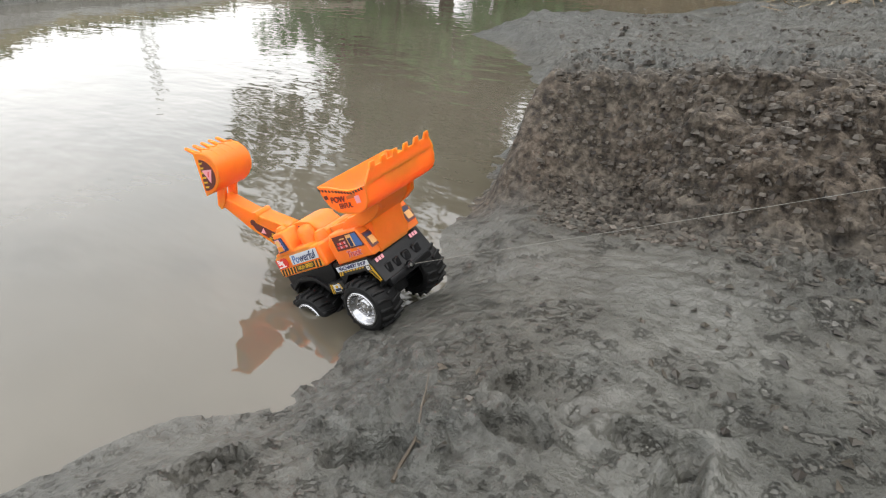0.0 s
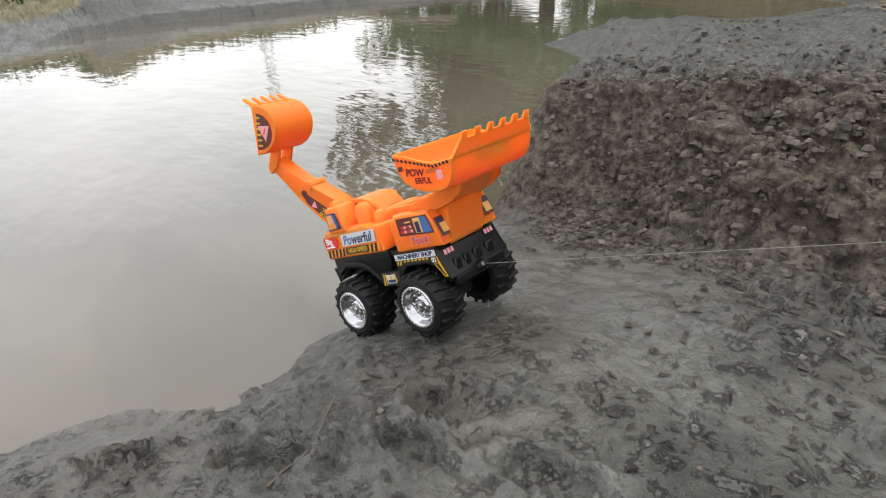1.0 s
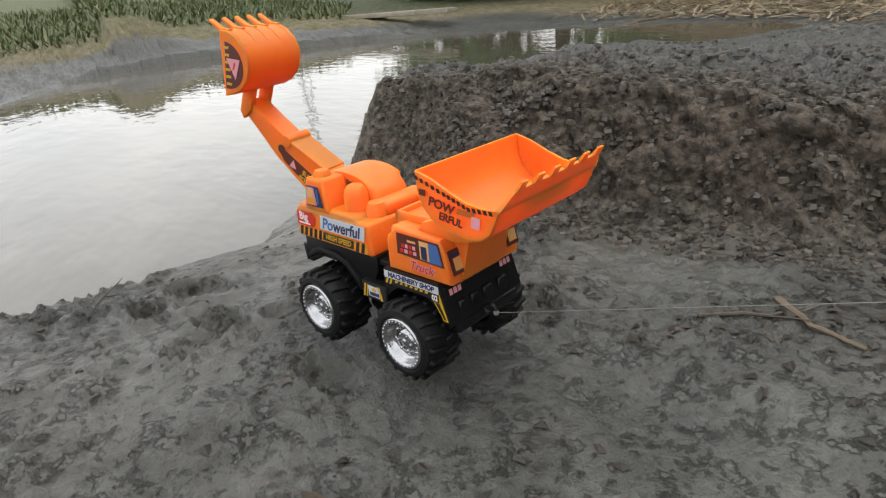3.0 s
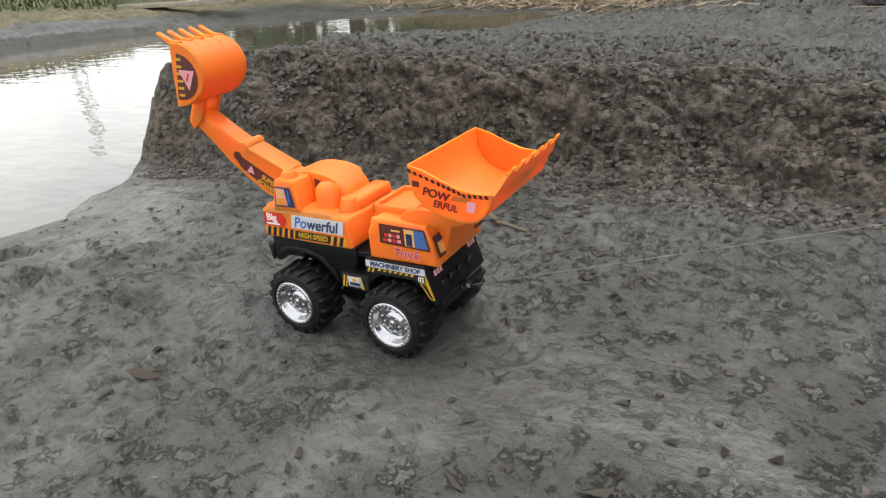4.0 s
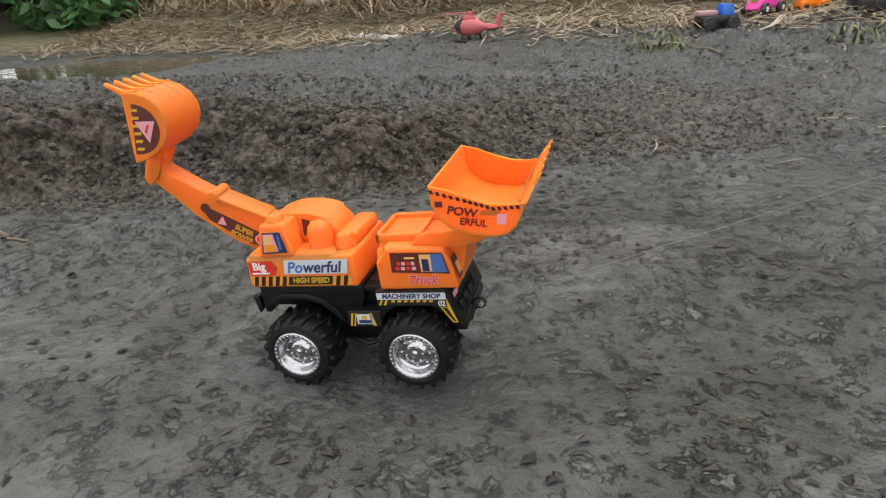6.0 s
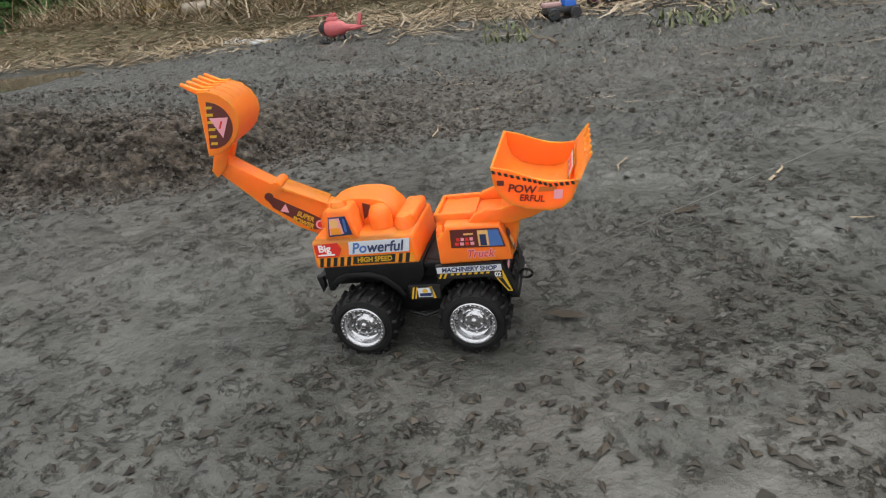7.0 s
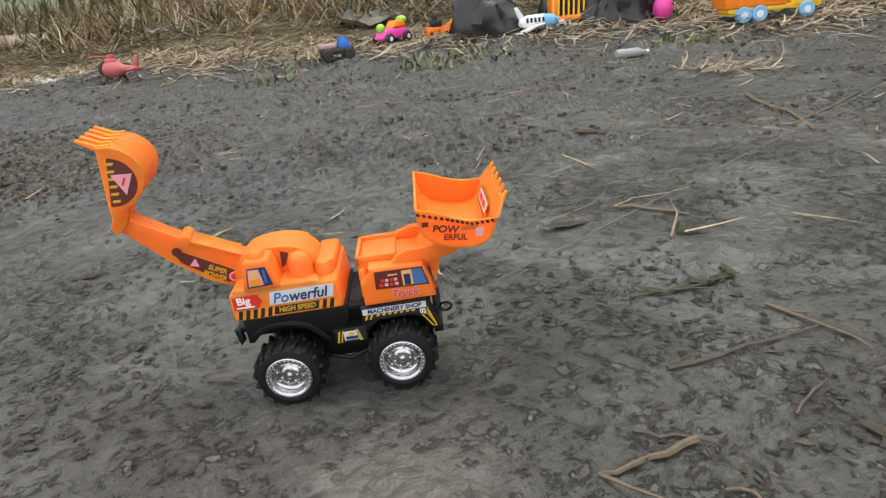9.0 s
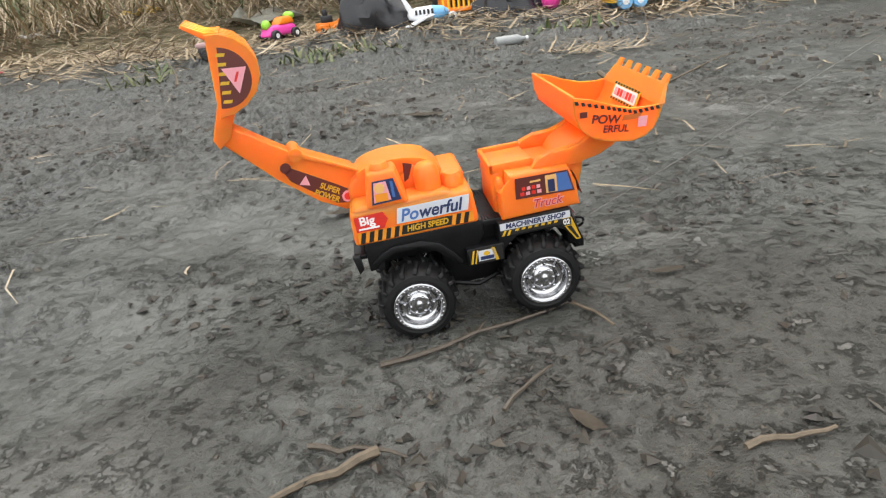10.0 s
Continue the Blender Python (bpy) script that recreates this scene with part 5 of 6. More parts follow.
def dead_leaf(x, y, size, turn, material, label):
    bm = bmesh.new()
    out = [(-1, 0), (-0.5, 0.26), (0.1, 0.32), (0.6, 0.2), (1, 0), (0.6, -0.2), (0.1, -0.3), (-0.5, -0.24)]
    vs = [bm.verts.new((size * a, size * b, size * (0.12 * abs(b) * 2 + 0.1 * a * a))) for a, b in out]
    mid = bm.verts.new((0, 0, -0.01 * size))
    for i in range(8):
        bm.faces.new((vs[i], vs[(i + 1) % 8], mid))
    bmesh.ops.solidify(bm, geom=bm.faces[:], thickness=0.0008)
    ob = part("dead_leaf", bm, material, None, label, pose(x, y, height(x, y) + 0.004, 0, 0, turn))
    return tagged(ob, label, "leaf")


M_DEADLEAF = mat("dead_leaf", (0.1, 0.08, 0.055), 0.6, var=0.3, scale=40)
M_GREENLEAF = mat("green_leaf", (0.07, 0.1, 0.04), 0.55, var=0.3, scale=40)
for x, y, sz, a, g in ((0.73, -0.175, 0.022, -58, 0), (0.87, 0.02, 0.02, 5, 0), (0.66, 0.95, 0.06, -20, 0), (-0.868, 0.922, 0.045, 15, 0), (-0.97, 0.872, 0.03, 110, 0), (-0.28, 0.28, 0.028, 30, 0), (0.52, 0.33, 0.04, 10, 0), (-0.45, 0.03, 0.026, -10, 0), (0.69, 0.118, 0.022, 30, 1), (0.64, 0.1, 0.02, 10, 1), (0.665, 0.112, 0.018, -20, 1), (0.6, 0.1, 0.022, 150, 1), (0.71, 0.135, 0.022, 95, 1), (0.69, 0.27, 0.02, 60, 1), (0.7, 0.26, 0.018, 10, 1), (-1.83, -0.33, 0.024, 20, 0)):
    dead_leaf(x, y, sz, a, M_GREENLEAF if g else M_DEADLEAF, "limp green leaf lying on mud" if g else "curled brown dead leaf lying on mud")


# ---- bushes and trees ----
def leaf_cloud(name, centres, count, size, material, parent, droop=0.3, ratio=0.55):
    """Pointed leaves scattered on and in round clumps; centres: (x, y, z, radius)."""
    c = np.array(centres)
    pick = rng.choice(len(c), count, p=c[:, 3] ** 2 / np.sum(c[:, 3] ** 2))
    d = rng.normal(size=(count, 3))
    d /= np.linalg.norm(d, axis=1)[:, None]
    p = c[pick, :3] + d * (c[pick, 3] * rng.uniform(0.55, 1.08, count) ** 0.7)[:, None]
    a = rng.uniform(0, 2 * np.pi, count)
    u = np.stack([np.cos(a), np.sin(a), -droop + rng.normal(0, 0.35, count)], -1)
    u /= np.linalg.norm(u, axis=1)[:, None]
    n = d * 0.6 + rng.normal(0, 0.4, (count, 3)) + [0, 0, 0.4]
    w = np.cross(u, n)
    w /= np.linalg.norm(w, axis=1)[:, None] + 1e-9
    s = (rng.uniform(size[0], size[1], count))[:, None]
    u, w = u * s, w * s * ratio
    v = np.stack([p - u * 0.5, p + w * 0.5 - u * 0.1, p + w * 0.3 + u * 0.25, p + u * 0.6, p - w * 0.3 + u * 0.25, p - w * 0.5 - u * 0.1], 1).reshape(-1, 3)
    base = np.arange(count)[:, None] * 6
    f = np.concatenate([base + [0, 1, 2, 3], base + [0, 3, 4, 5]])
    me = bpy.data.meshes.new(name)
    me.from_pydata(v.tolist(), [], f.tolist())
    me.materials.append(material)
    ob = new(name, me)
    ob.parent = parent
    return ob


def build_bush(x, y, r, count):
    b = thing("bush", "leafy dark green bush with broad drooping leaves", "bush", pose(x, y, height(x, y) - 0.02), "bushes by the pond")
    clumps = [(random.uniform(-r, r), random.uniform(-r * 0.6, r * 0.6), random.uniform(0.15, 0.75) * r + 0.1, random.uniform(0.3, 0.5) * r) for _ in range(9)]
    for cx, cy, cz, _ in clumps[:5]:
        bm = bmesh.new()
        tube(bm, [(cx * 0.2, cy * 0.2, 0), (cx * 0.6, cy * 0.6, cz * 0.6), (cx, cy, cz)], [0.02, 0.014, 0.006], 6)
        part("stem", bm, M_BARK, b)
    leaf_cloud("foliage", clumps, count, (0.09, 0.2), M_LEAF, b, 0.5, 0.6)
    return b


for bx, by, br in ((-9.7, 5.6, 1.1), (-11.0, 5.2, 1.1), (-8.5, 6.6, 1.1), (-11.4, 6.4, 1.2), (-7.4, 7.4, 1.0)):
    build_bush(bx, by, br, 1500)


def build_tree(h, seed):
    random.seed(seed)
    t = thing("tree", "tall leafy green tree behind pond; right-hand ones added to block sky", "tree", None, "trees behind the pond")
    bm = bmesh.new()
    tube(bm, [(0, 0, -0.3), (0.08, 0.03, h * 0.2), (-0.06, 0.05, h * 0.42), (0.05, -0.04, h * 0.7)], [0.17, 0.13, 0.1, 0.04], 9)
    clumps = []
    for k in range(17):
        a, z = k * 2.4 + random.uniform(-0.4, 0.4), h * random.uniform(0.16, 0.95)
        rad = h * 0.26 * (1.1 - 0.6 * abs(z / h - 0.45)) * random.uniform(0.5, 1.0)
        tip = (rad * math.cos(a), rad * math.sin(a), z)
        root = (0, 0, max(0.3, z - h * 0.14))
        tube(bm, [root, (tip[0] * 0.5, tip[1] * 0.5, (root[2] + z) / 2 + 0.1), tip], [0.05, 0.035, 0.012], 5)
        clumps.append((*tip, h * random.uniform(0.085, 0.15)))
    part("trunk", bm, M_BARK, t)
    leaf_cloud("crown", clumps, 3800, (0.12, 0.3), M_CROWN, t, 0.3, 0.55)
    return t


tree_a, tree_b = build_tree(7.0, 4), build_tree(5.6, 9)
# first eleven: unseen, added to dim the right mud; others mirror in the pond
spots = []
for k in range(33):
    az = radians(-2 + k * 4.65)
    dist = 12.5 + 2.2 * math.sin(k * 2.1) + (1.8 if k % 2 else 0)
    spots.append((-2.0 + dist * math.cos(az), -0.5 + dist * math.sin(az), k))
for x, y, k in spots:
    m = pose(x, y, height(x, y) - 0.1, 0, 0, k * 67)
    if k == 0:
        tree_a.matrix_basis = m
    elif k == 1:
        tree_b.matrix_basis = m
    else:
        copy_thing(tree_a if k % 2 == 0 else tree_b, m)
random.seed(3)

pylon = thing("mast", "slender grey lattice mast far beyond the pond", "mast", pose(-55, 17, height(-55, 17) - 0.1))
for k, (dx, dy) in enumerate(((-0.5, -0.5), (0.5, -0.5), (0.0, 0.6))):
    bm = bmesh.new()
    tube(bm, [(dx, dy, 0), (dx * 0.2, dy * 0.2, 9)], 0.07, 5)
    part("leg", bm, M_STEEL, pylon)
for k in range(6):
    z = 1.2 + k * 1.3
    s = 1 - 0.8 * z / 9
    bm = bmesh.new()
    tube(bm, [(-0.5 * s, -0.5 * s, z), (0.5 * s, -0.5 * s, z + 0.6), (0, 0.6 * s, z), (-0.5 * s, -0.5 * s, z + 0.6)], 0.04, 5)
    part("brace", bm, M_STEEL, pylon)

# ---- things along the far edge ----
pl = thing("plank", "long weathered grey plank lying on the far bank", "plank", pose(-8.6, 2.98, height(-8.6, 2.98) + 0.05, 0, 0, 18))
bm = bmesh.new()
box(bm, -1.05, 1.05, -0.06, 0.06, -0.02, 0.03, 0.006)
part("board", bm, M_PLANK, pl)
bm = bmesh.new()
box(bm, -0.9, 1.0, 0.09, 0.17, -0.02, 0.02, 0.006)
part("board", bm, M_PLANK, pl)


def scrap(x, y, sx, sy, turn, material, label):
    bm = bmesh.new()
    n = 6
    g = [[bm.verts.new((sx * (i / n - 0.5) * (1 + 0.15 * math.sin(j * 2.3)), sy * (j / n - 0.5) * (1 + 0.2 * math.cos(i * 1.9)), 0.02 + 0.35 * min(sx, sy) * noise.noise((i * 0.9 + x, j * 0.9, y)))) for j in range(n + 1)] for i in range(n + 1)]
    for i in range(n):
        for j in range(n):
            bm.faces.new((g[i][j], g[i + 1][j], g[i + 1][j + 1], g[i][j + 1]))
    bmesh.ops.solidify(bm, geom=bm.faces[:], thickness=0.002)
    return tagged(part("scrap", bm, material, None, label, pose(x, y, height(x, y), 0, 0, turn)), label, "litter scrap")


M_YELLOWCLOTH = mat("yellow_cloth", (0.6, 0.42, 0.08), 0.8, var=0.25, scale=15, bump=0.3, bscale=30)
M_GREYCLOTH = mat("grey_cloth", (0.33, 0.32, 0.27), 0.85, var=0.25, scale=15, bump=0.3, bscale=30)
scrap(-6.0, 3.35, 0.3, 0.12, 10, M_PAPER, "white scrap lying on the far bank")
scrap(-2.9, 4.15, 0.34, 0.16, -15, M_PAPER, "crumpled white paper on straw")
scrap(-2.55, 3.75, 0.16, 0.1, 40, M_PAPER, "small white scrap on mud")
scrap(-4.6, 6.0, 0.55, 0.4, 30, M_YELLOWCLOTH, "crumpled yellow cloth on the straw heap")
scrap(-1.6, 5.6, 0.35, 0.2, 70, M_YELLOWCLOTH, "yellow rag on straw")
scrap(-0.45, 5.1, 0.6, 0.45, 0, M_GREYCLOTH, "grey cloth bundle lying on straw")
scrap(-2.4, 5.3, 0.3, 0.14, 25, M_PAPER, "white plastic scrap on straw")
scrap(-0.1, 5.6, 0.3, 0.2, 15, mat("teal_cloth", (0.12, 0.3, 0.32), 0.8), "teal rag among straw")


def build_bottle(x, y, turn, material, label, l=0.3, r=0.045):
    b = thing("bottle", label, "bottle", pose(x, y, height(x, y) + r, 0, 0, turn))
    bm = bmesh.new()
    lathe(bm, [(-l / 2, 0), (-l / 2, r * 0.9), (-l * 0.45, r), (l * 0.2, r), (l * 0.36, r * 0.4), (l * 0.46, r * 0.35), (l * 0.46, 0)], 18, "x")
    part("body", bm, material, b)
    bm = bmesh.new()
    lathe(bm, [(l * 0.46, 0), (l * 0.46, r * 0.42), (l * 0.53, r * 0.42), (l * 0.53, 0)], 14, "x")
    part("cap", bm, M_PAPER, b)
    return b


build_bottle(-3.9, 5.5, 8, mat("dusty_plastic", (0.38, 0.33, 0.26), 0.5), "dusty beige plastic bottle lying on straw", 0.45, 0.06)
build_bottle(1.15, 2.55, 12, mat("grey_tube", (0.3, 0.31, 0.3), 0.5), "short grey plastic tube lying on mud", 0.16, 0.022)

# ---- toys ----
P_PINKRED = mat("faded_red_plastic", (0.5, 0.11, 0.115), 0.4, var=0.2, scale=20)
P_DARK = mat("dark_plastic", (0.02, 0.02, 0.022), 0.45)
P_BLUE = mat("blue_plastic", (0.02, 0.13, 0.55), 0.35)
P_LBLUE = mat("light_blue_plastic", (0.18, 0.45, 0.75), 0.35)
P_PINK = mat("magenta_plastic", (0.75, 0.06, 0.35), 0.35)
P_GREEN = mat("lime_plastic", (0.3, 0.62, 0.05), 0.35)
P_OR = mat("deep_orange_plastic", (0.85, 0.22, 0.01), 0.35)
P_YEL = mat("yellow_plastic", (0.85, 0.5, 0.02), 0.35)
P_WHITE = mat("white_plastic", (0.75, 0.76, 0.78), 0.35)
M_BAG = mat("black_polythene", (0.014, 0.014, 0.016), 0.32, var=0.4, scale=12, bump=0.5, bscale=25)


def toy_wheel(parent, x, y, z, r, w, material, hub=None):
    bm = bmesh.new()
    lathe(bm, [(-w / 2, 0), (-w / 2, r * 0.9), (-w * 0.35, r), (w * 0.35, r), (w / 2, r * 0.9), (w / 2, 0)], 20, "y", (x, y, z))
    t = part("wheel", bm, material, parent)
    if hub:
        bm = bmesh.new()
        lathe(bm, [(-w * 0.56, 0), (-w * 0.56, r * 0.45), (w * 0.56, r * 0.45), (w * 0.56, 0)], 14, "y", (x, y, z))
        part("hub", bm, hub, t)


def at(x, y, rz=0, up=0.0, rx=0, ry=0):
    return pose(x, y, height(x, y) + up, rx, ry, rz)


def build_helicopter():
    t = thing("toy_helicopter", "faded red toy helicopter standing on wet mud", "toy helicopter", at(-1.82, 3.27, -16, 0.0) @ Matrix.Scale(1.4, 4))
    bm = bmesh.new()
    lathe(bm, [(-0.085, 0), (-0.078, 0.016), (-0.05, 0.032), (0.0, 0.038), (0.035, 0.03), (0.06, 0.015), (0.13, 0.009), (0.14, 0)], 18, "x", (0, 0, 0.062))
    ball(bm, (-0.01, 0, 0.098), 0.02, 12, 8, (1.6, 0.9, 0.9))
    body = part("fuselage", bm, P_PINKRED, t)
    bm = bmesh.new()
    prism(bm, [(0.112, 0.055), (0.128, 0.055), (0.15, 0.115), (0.128, 0.118)], -0.005, 0.005, 0.002)
    box(bm, 0.1, 0.135, -0.045, 0.045, 0.058, 0.064, 0.002)
    part("tail_fin", bm, P_PINKRED, t)
    bm = bmesh.new()
    lathe(bm, [(-0.082, 0.01), (-0.06, 0.029), (-0.035, 0.0365), (-0.04, 0.0)], 16, "x", (-0.002, 0, 0.064))
    part("cockpit_window", bm, P_DARK, t)
    for y in (-0.032, 0.032):
        bm = bmesh.new()
        tube(bm, [(-0.07, y, 0.018), (-0.055, y, 0.008), (0.05, y, 0.008)], 0.005, 8)
        for x in (-0.035, 0.025):
            tube(bm, [(x, y, 0.008), (x, y * 0.55, 0.04)], 0.0045, 6)
        part("skid", bm, P_DARK, t)
    bm = bmesh.new()
    box(bm, -0.012, 0.012, -0.012, 0.012, 0.11, 0.126, 0.003)
    box(bm, -0.13, -0.012, -0.009, 0.009, 0.118, 0.122, 0.001)
    part("rotor", bm, P_PINKRED, t)


def build_blue_toy():
    t = thing("toy_jeep", "dark toy jeep with bright blue body half hidden in sprouts", "toy jeep", at(-0.46, 3.45, 20, 0.0))
    bm = bmesh.new()
    box(bm, -0.11, 0.1, -0.05, 0.05, 0.035, 0.075, 0.01)
    part("chassis", bm, P_DARK, t)
    bm = bmesh.new()
    box(bm, 0.0, 0.085, -0.048, 0.048, 0.06, 0.13, 0.012, 2, (0.01, 0.02, 0.006, 0.006))
    part("cab", bm, P_BLUE, t)
    bm = bmesh.new()
    box(bm, -0.12, -0.01, -0.045, 0.045, 0.07, 0.1, 0.014)
    part("bonnet", bm, mat("dull_pink_plastic", (0.4, 0.25, 0.24), 0.5), t)
    for x in (-0.07, 0.065):
        for y in (-0.06, 0.06):
            toy_wheel(t, x, y, 0.034, 0.034, 0.03, P_DARK, P_DARK)


def build_pink_toy():
    t = thing("toy_racer", "magenta toy car with orange and lime green body", "toy car", at(-0.17, 3.95, 235, 0.0))
    bm = bmesh.new()
    box(bm, -0.15, 0.15, -0.055, 0.055, 0.03, 0.1, 0.025, 3, (0.03, 0.05, 0.01, 0.01))
    part("body", bm, P_PINK, t)
    bm = bmesh.new()
    box(bm, -0.13, 0.03, -0.045, 0.045, 0.095, 0.145, 0.018, 3, (0.02, 0.04, 0.008, 0.008))
    part("seat", bm, P_OR, t)
    bm = bmesh.new()
    ball(bm, (0.105, 0, 0.105), 0.032, 14, 9)
    part("headlamp_dome", bm, P_GREEN, t)
    bm = bmesh.new()
    ball(bm, (-0.115, 0, 0.145), 0.038, 14, 9, (0.8, 1.2, 0.7))
    part("rear_dome", bm, P_GREEN, t)
    for x in (-0.095, 0.09):
        for y in (-0.06, 0.06):
            toy_wheel(t, x, y, 0.035, 0.035, 0.03, P_DARK, P_WHITE)


def build_small_digger():
    t = thing("toy_digger", "small orange toy digger with black cab", "toy digger", at(0.14, 4.2, 12, 0.0))
    bm = bmesh.new()
    box(bm, -0.09, 0.09, -0.045, 0.045, 0.035, 0.08, 0.008)
    part("body", bm, P_OR, t)
    bm = bmesh.new()
    box(bm, -0.05, 0.03, -0.04, 0.04, 0.08, 0.125, 0.008)
    box(bm, -0.035, 0.0, -0.02, 0.02, 0.12, 0.165, 0.008)
    part("cab", bm, P_DARK, t)
    bm = bmesh.new()
    prism(bm, [(0.06, 0.06), (0.12, 0.1), (0.175, 0.085), (0.18, 0.1), (0.12, 0.12), (0.055, 0.08)], -0.035, 0.035, 0.004)
    part("shovel", bm, P_OR, t)
    for x in (-0.055, 0.055):
        for y in (-0.055, 0.055):
            toy_wheel(t, x, y, 0.034, 0.034, 0.025, P_OR, P_DARK)


def build_bag(x, y, sx, sy, sz, seed, label):
    bm = bmesh.new()
    bmesh.ops.create_icosphere(bm, subdivisions=4, radius=1)
    for v in bm.verts:
        q = v.co * 1.6 + Vector((seed, seed * 2, 0))
        k = 1 + 0.35 * noise.noise(q) + 0.22 * abs(noise.noise(q * 2.6)) + 0.1 * abs(noise.noise(q * 6))
        v.co = Vector((v.co.x * sx * k, v.co.y * sy * k, max(0.0, v.co.z) * sz * k * (1.25 - 0.5 * v.co.x)))
    return tagged(part("plastic_bag", bm, M_BAG, None, label, at(x, y, 8)), label, "plastic bag")


def build_plane():
    t = thing("toy_plane", "white and light blue toy aeroplane lying on the ground", "toy aeroplane", at(0.82, 3.72, 8, 0.01))
    bm = bmesh.new()
    lathe(bm, [(-0.13, 0), (-0.12, 0.025), (-0.07, 0.045), (0.04, 0.048), (0.1, 0.038), (0.135, 0.015), (0.14, 0)], 18, "x", (0, 0, 0.06))
    body = part("fuselage", bm, P_WHITE, t)
    bm = bmesh.new()
    lathe(bm, [(0.03, 0.0), (0.03, 0.0495), (0.1, 0.04), (0.138, 0.016), (0.142, 0)], 18, "x", (0, 0, 0.06))
    part("nose", bm, P_LBLUE, t)
    bm = bmesh.new()
    prism(bm, [(-0.125, 0.085), (-0.085, 0.09), (-0.13, 0.16), (-0.155, 0.16)], -0.006, 0.006, 0.002)
    part("fin", bm, P_WHITE, t)
    bm = bmesh.new()
    prism(bm, [(-0.16, 0.0), (-0.04, 0.045), (0.03, 0.055), (-0.02, 0.04), (-0.12, -0.002)], -0.12, -0.03, 0.002)
    part("wing", bm, P_WHITE, t)
    bm = bmesh.new()
    box(bm, -0.02, 0.05, 0.03, 0.2, 0.055, 0.063, 0.003)
    part("wing", bm, P_WHITE, t)
    for k in range(5):
        bm = bmesh.new()
        box(bm, -0.085 + k * 0.026, -0.071 + k * 0.026, -0.051, -0.04, 0.06, 0.09, 0.002)
        part("cabin_window", bm, P_DARK, t)


def build_cart():
    t = thing("toy_cart", "orange and yellow toy cage trailer", "toy trailer", at(1.06, 3.9, 6, 0.0))
    bm = bmesh.new()
    box(bm, -0.15, 0.15, -0.075, 0.075, 0.05, 0.075, 0.008)
    part("bed", bm, P_OR, t)
    for k in range(9):
        for y in (-0.07, 0.07):
            x = -0.135 + k * 0.034
            bm = bmesh.new()
            tube(bm, [(x, y, 0.07), (x + 0.006, y * 0.9, 0.2)], 0.0065, 6)
            part("cage_bar", bm, P_YEL, t)
    bm = bmesh.new()
    for y in (-0.064, 0.064):
        box(bm, -0.14, 0.155, y - 0.008, y + 0.008, 0.195, 0.213, 0.004)
    for x in (-0.135, 0.145):
        box(bm, x - 0.008, x + 0.008, -0.064, 0.064, 0.195, 0.213, 0.004)
    part("top_rail", bm, P_YEL, t)
    bm = bmesh.new()
    box(bm, -0.145, -0.1, -0.068, 0.068, 0.07, 0.19, 0.006)
    part("headboard", bm, P_OR, t)
    for x in (-0.08, 0.09):
        for y in (-0.075, 0.075):
            toy_wheel(t, x, y, 0.03, 0.03, 0.02, P_WHITE, P_DARK)


def build_tipper():
    t = thing("toy_lorry", "large orange and yellow toy lorry with light blue wheels", "toy lorry", at(2.12, 3.35, 4, 0.0))
    bm = bmesh.new()
    box(bm, -0.27, 0.26, -0.08, 0.08, 0.055, 0.085, 0.008)
    box(bm, -0.26, -0.1, -0.07, 0.07, 0.04, 0.06, 0.006)
    part("chassis", bm, P_YEL, t)
    bm = bmesh.new()
    prism(bm, [(-0.29, 0.085), (0.06, 0.085), (0.075, 0.2), (-0.31, 0.2)], -0.09, 0.09, 0.006)
    part("load_bed", bm, P_OR, t)
    bm = bmesh.new()
    prism(bm, [(0.085, 0.06), (0.27, 0.06), (0.275, 0.13), (0.235, 0.22), (0.085, 0.22)], -0.08, 0.08, 0.01)
    part("cab", bm, P_YEL, t)
    for x in (-0.185, -0.095, 0.175):
        for y in (-0.085, 0.085):
            toy_wheel(t, x, y, 0.045, 0.045, 0.035, P_LBLUE, P_WHITE)


build_helicopter()
build_blue_toy()
build_pink_toy()
build_small_digger()
build_bag(0.5, 3.85, 0.24, 0.16, 0.22, 3.1, "crumpled shiny black plastic bag on the ground")
build_bag(1.42, 3.85, 0.26, 0.17, 0.2, 8.7, "crumpled dark plastic bag with grey folds")
build_bag(1.25, 4.5, 0.3, 0.2, 0.3, 5.2, "dark plastic bag heaped behind the toys")
build_plane()
build_cart()
build_tipper()
bm = bmesh.new()
ball(bm, (0, 0, 0.075), 0.08, 16, 10, (0.8, 0.8, 1.0))
tagged(part("toy_ball", bm, P_PINK, None, "dull pink toy ball beside a dark bag", at(1.62, 3.72), smooth=True), "dull pink toy ball beside a dark bag", "toy ball")

# ---- the string that draws the truck ----
pull = thing("string", "thin pale string tied to the truck's tow loop", "string")
bm = bmesh.new()
tube(bm, [(0, 0, 0), (0.4, 0, -0.002), (0.9, 0, -0.002), (1.7, 0, 0)], 0.00036, 5)
part("cord", bm, M_STRING, pull)
bm = bmesh.new()
ball(bm, (0.001, 0, 0), 0.0028, 8, 6)
part("knot", bm, M_STRING, pull)


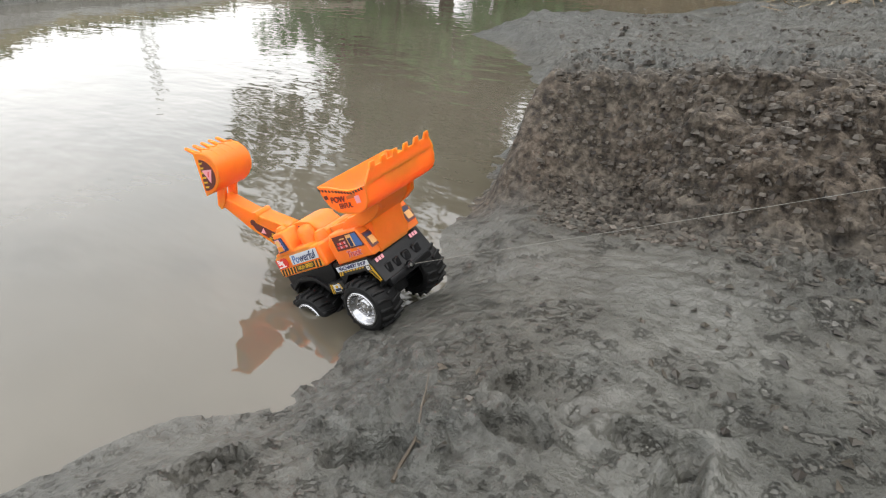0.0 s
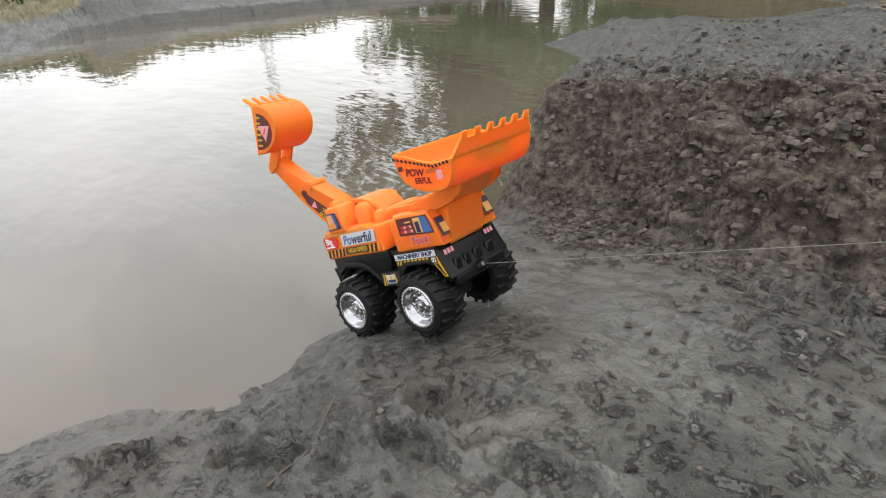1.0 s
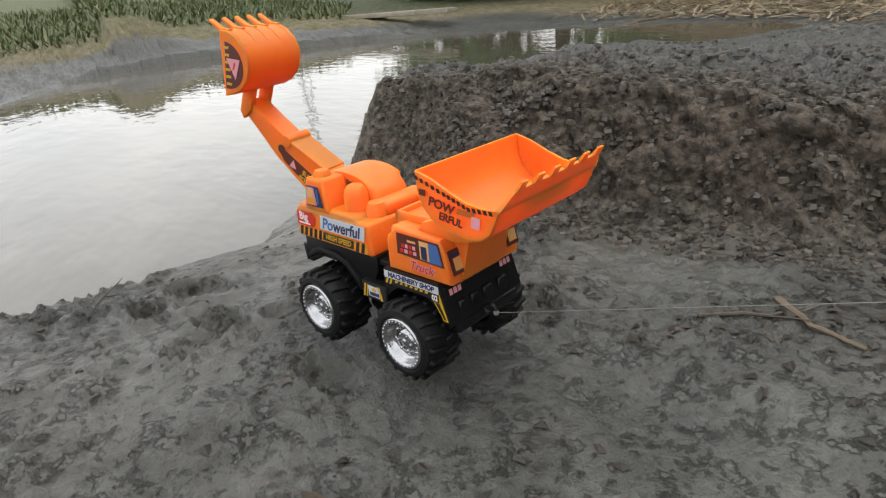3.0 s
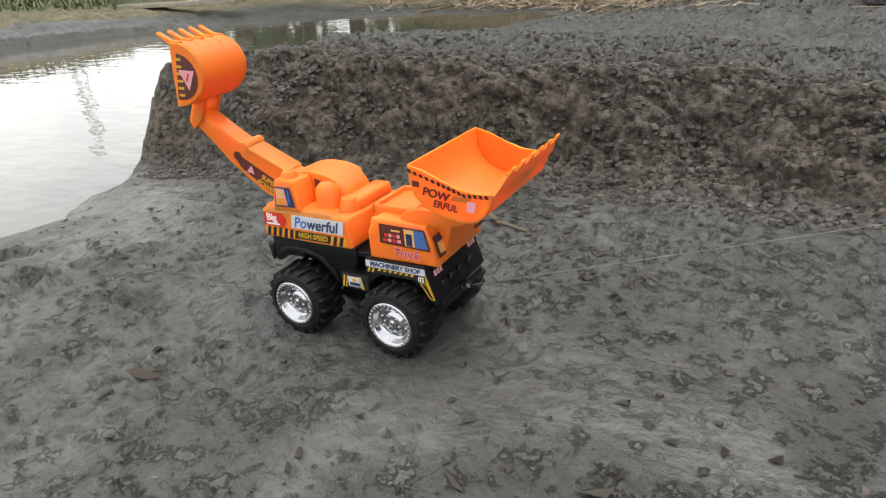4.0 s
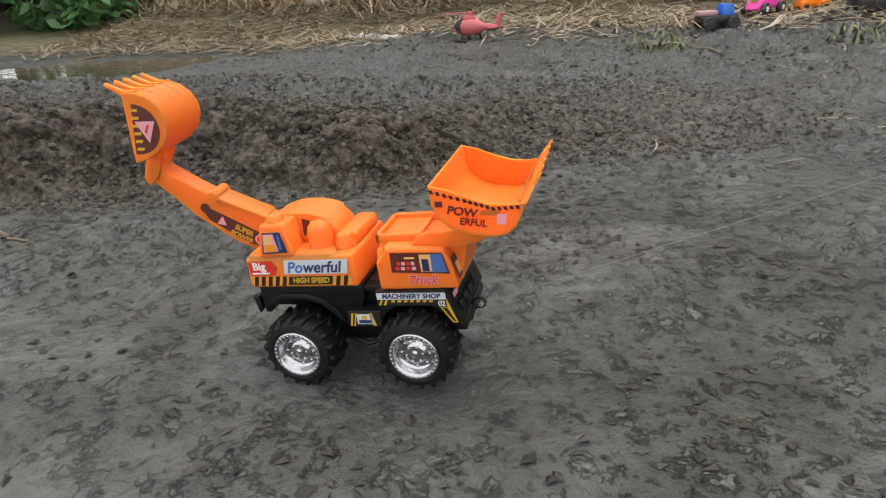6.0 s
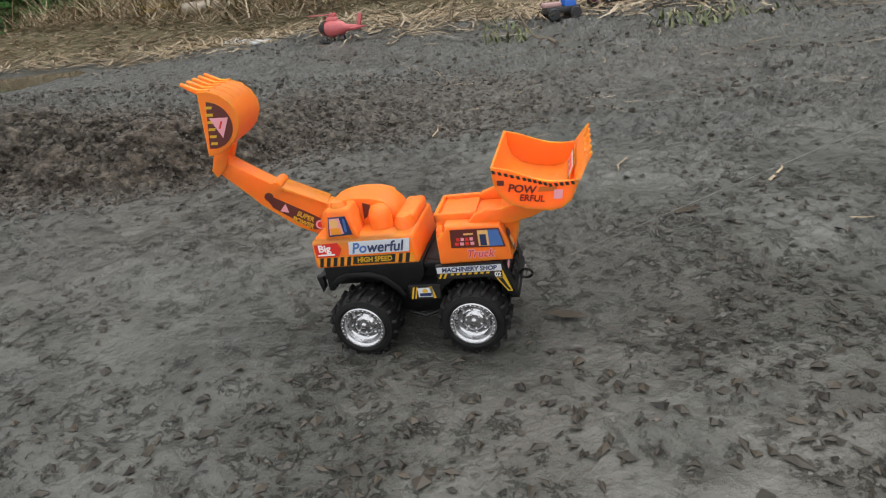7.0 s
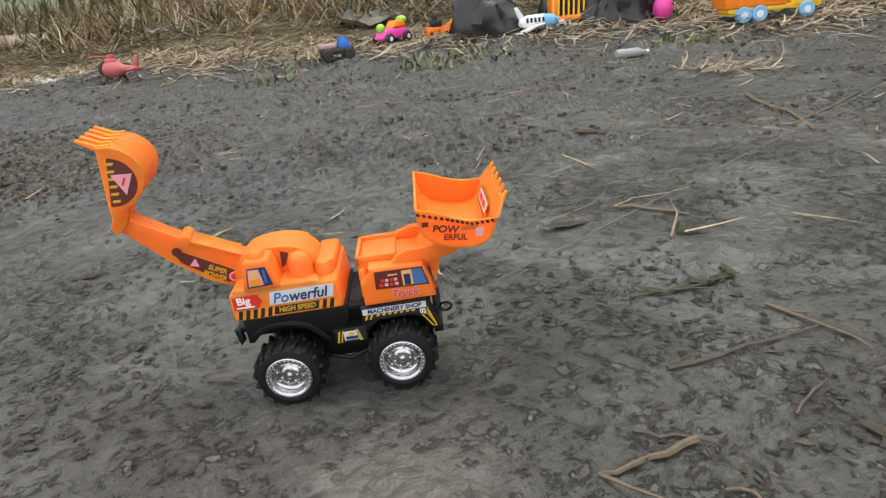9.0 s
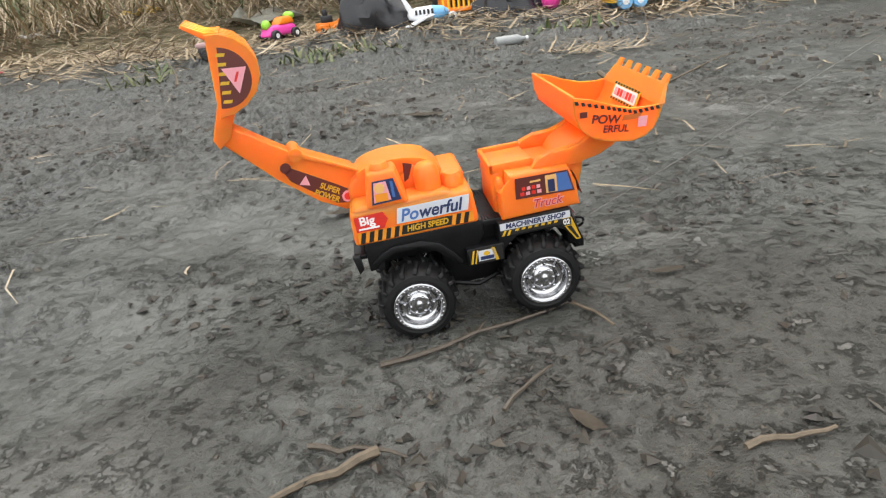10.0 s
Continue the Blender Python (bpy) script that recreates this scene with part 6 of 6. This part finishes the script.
# ---- what moves ----
TRUCK_ROWS = [
    (0.0, pose(-2.6227, -0.2942, -0.0698, 5.16, -27.73, 9.60)),
    (0.5, pose(-2.5630, -0.2786, -0.0393, 2.46, -27.83, 12.60)),
    (1.0, pose(-2.4688, -0.2523, -0.0042, -1.83, -21.06, 15.90)),
    (1.5, pose(-2.3906, -0.2333, 0.0125, 0.91, -8.83, 12.03)),
    (2.0, pose(-2.2875, -0.2112, 0.0248, -0.56, -6.46, 8.80)),
    (2.2, pose(-2.2175, -0.2010, 0.0341, -0.22, -2.70, 12.97)),
    (3.3, pose(-1.9280, -0.1541, 0.0221, -0.26, 1.07, 17.15)),
    (3.5, pose(-1.8884, -0.1393, 0.0126, -3.11, -2.58, 16.10)),
    (4.0, pose(-1.7254, -0.1072, 0.0040, -0.02, -0.16, 13.22)),
    (4.5, pose(-1.5553, -0.0777, 0.0060, 0.11, -0.15, 11.18)),
    (5.0, pose(-1.3878, -0.0444, 0.0011, 6.07, 3.76, 9.52)),
    (5.5, pose(-1.2239, -0.0240, -0.0043, -3.04, -3.93, 6.41)),
    (5.7, pose(-1.1445, -0.0195, -0.0011, -1.30, -4.33, 5.97)),
    (6.8, pose(-0.6875, 0.0156, -0.0184, 2.33, -1.29, -2.86)),
    (7.0, pose(-0.6014, 0.0139, -0.0198, 0.69, -2.85, -0.61)),
    (7.5, pose(-0.3847, 0.0017, -0.0176, -1.90, -1.23, 0.74)),
    (8.0, pose(-0.2043, -0.0098, -0.0048, 0.12, -1.99, 1.52)),
    (8.5, pose(0.0002, -0.0059, -0.0038, 0.09, -2.51, 1.68)),
    (9.0, pose(0.2272, -0.0190, -0.0017, 1.09, -2.38, 5.44)),
    (9.5, pose(0.4367, 0.0033, 0.0039, 0.72, -2.53, 5.81)),
    (10.0, pose(0.6704, 0.0361, 0.0058, 2.12, -3.11, 3.29)),
]


def motions():
    walk(truck, TRUCK_ROWS)
    walk(boom, [(t, pose(*BOOM_FOOT, 0, BOOM_LIFT + a, c)) for t, a, c in ((0.0, 10.5, 14.0), (2.2, 10.5, 14.0), (3.3, 0.0, BOOM_SWING), (10.0, 0.0, BOOM_SWING))])
    times = [t for t, _ in TRUCK_ROWS]
    spots = [m.translation for _, m in TRUCK_ROWS]
    run = [0.0]
    for a, b in zip(spots, spots[1:]):
        run.append(run[-1] + (b - a).length)
    for w, x, y, z in wheels:
        rows = []
        for k in range(101):
            t = k / 10
            rows.append((t, Matrix.Translation((x, y, z)) @ Matrix.Rotation(float(np.interp(t, times, run)) / 0.0385, 4, "Y")))
        walk(w, rows)
    heads = ((0.0, 42), (0.5, 38), (1.0, 32), (3.5, 30), (6.8, 25), (7.5, 26), (10.0, 26))
    rows = []
    for t, m in TRUCK_ROWS:
        hook = m @ Vector((0.1155, 0.0, 0.062))
        rows.append((t, pose(hook.x, hook.y, hook.z, 0, -12, float(np.interp(t, [a for a, _ in heads], [b for _, b in heads])))))
    walk(pull, rows)


motions()
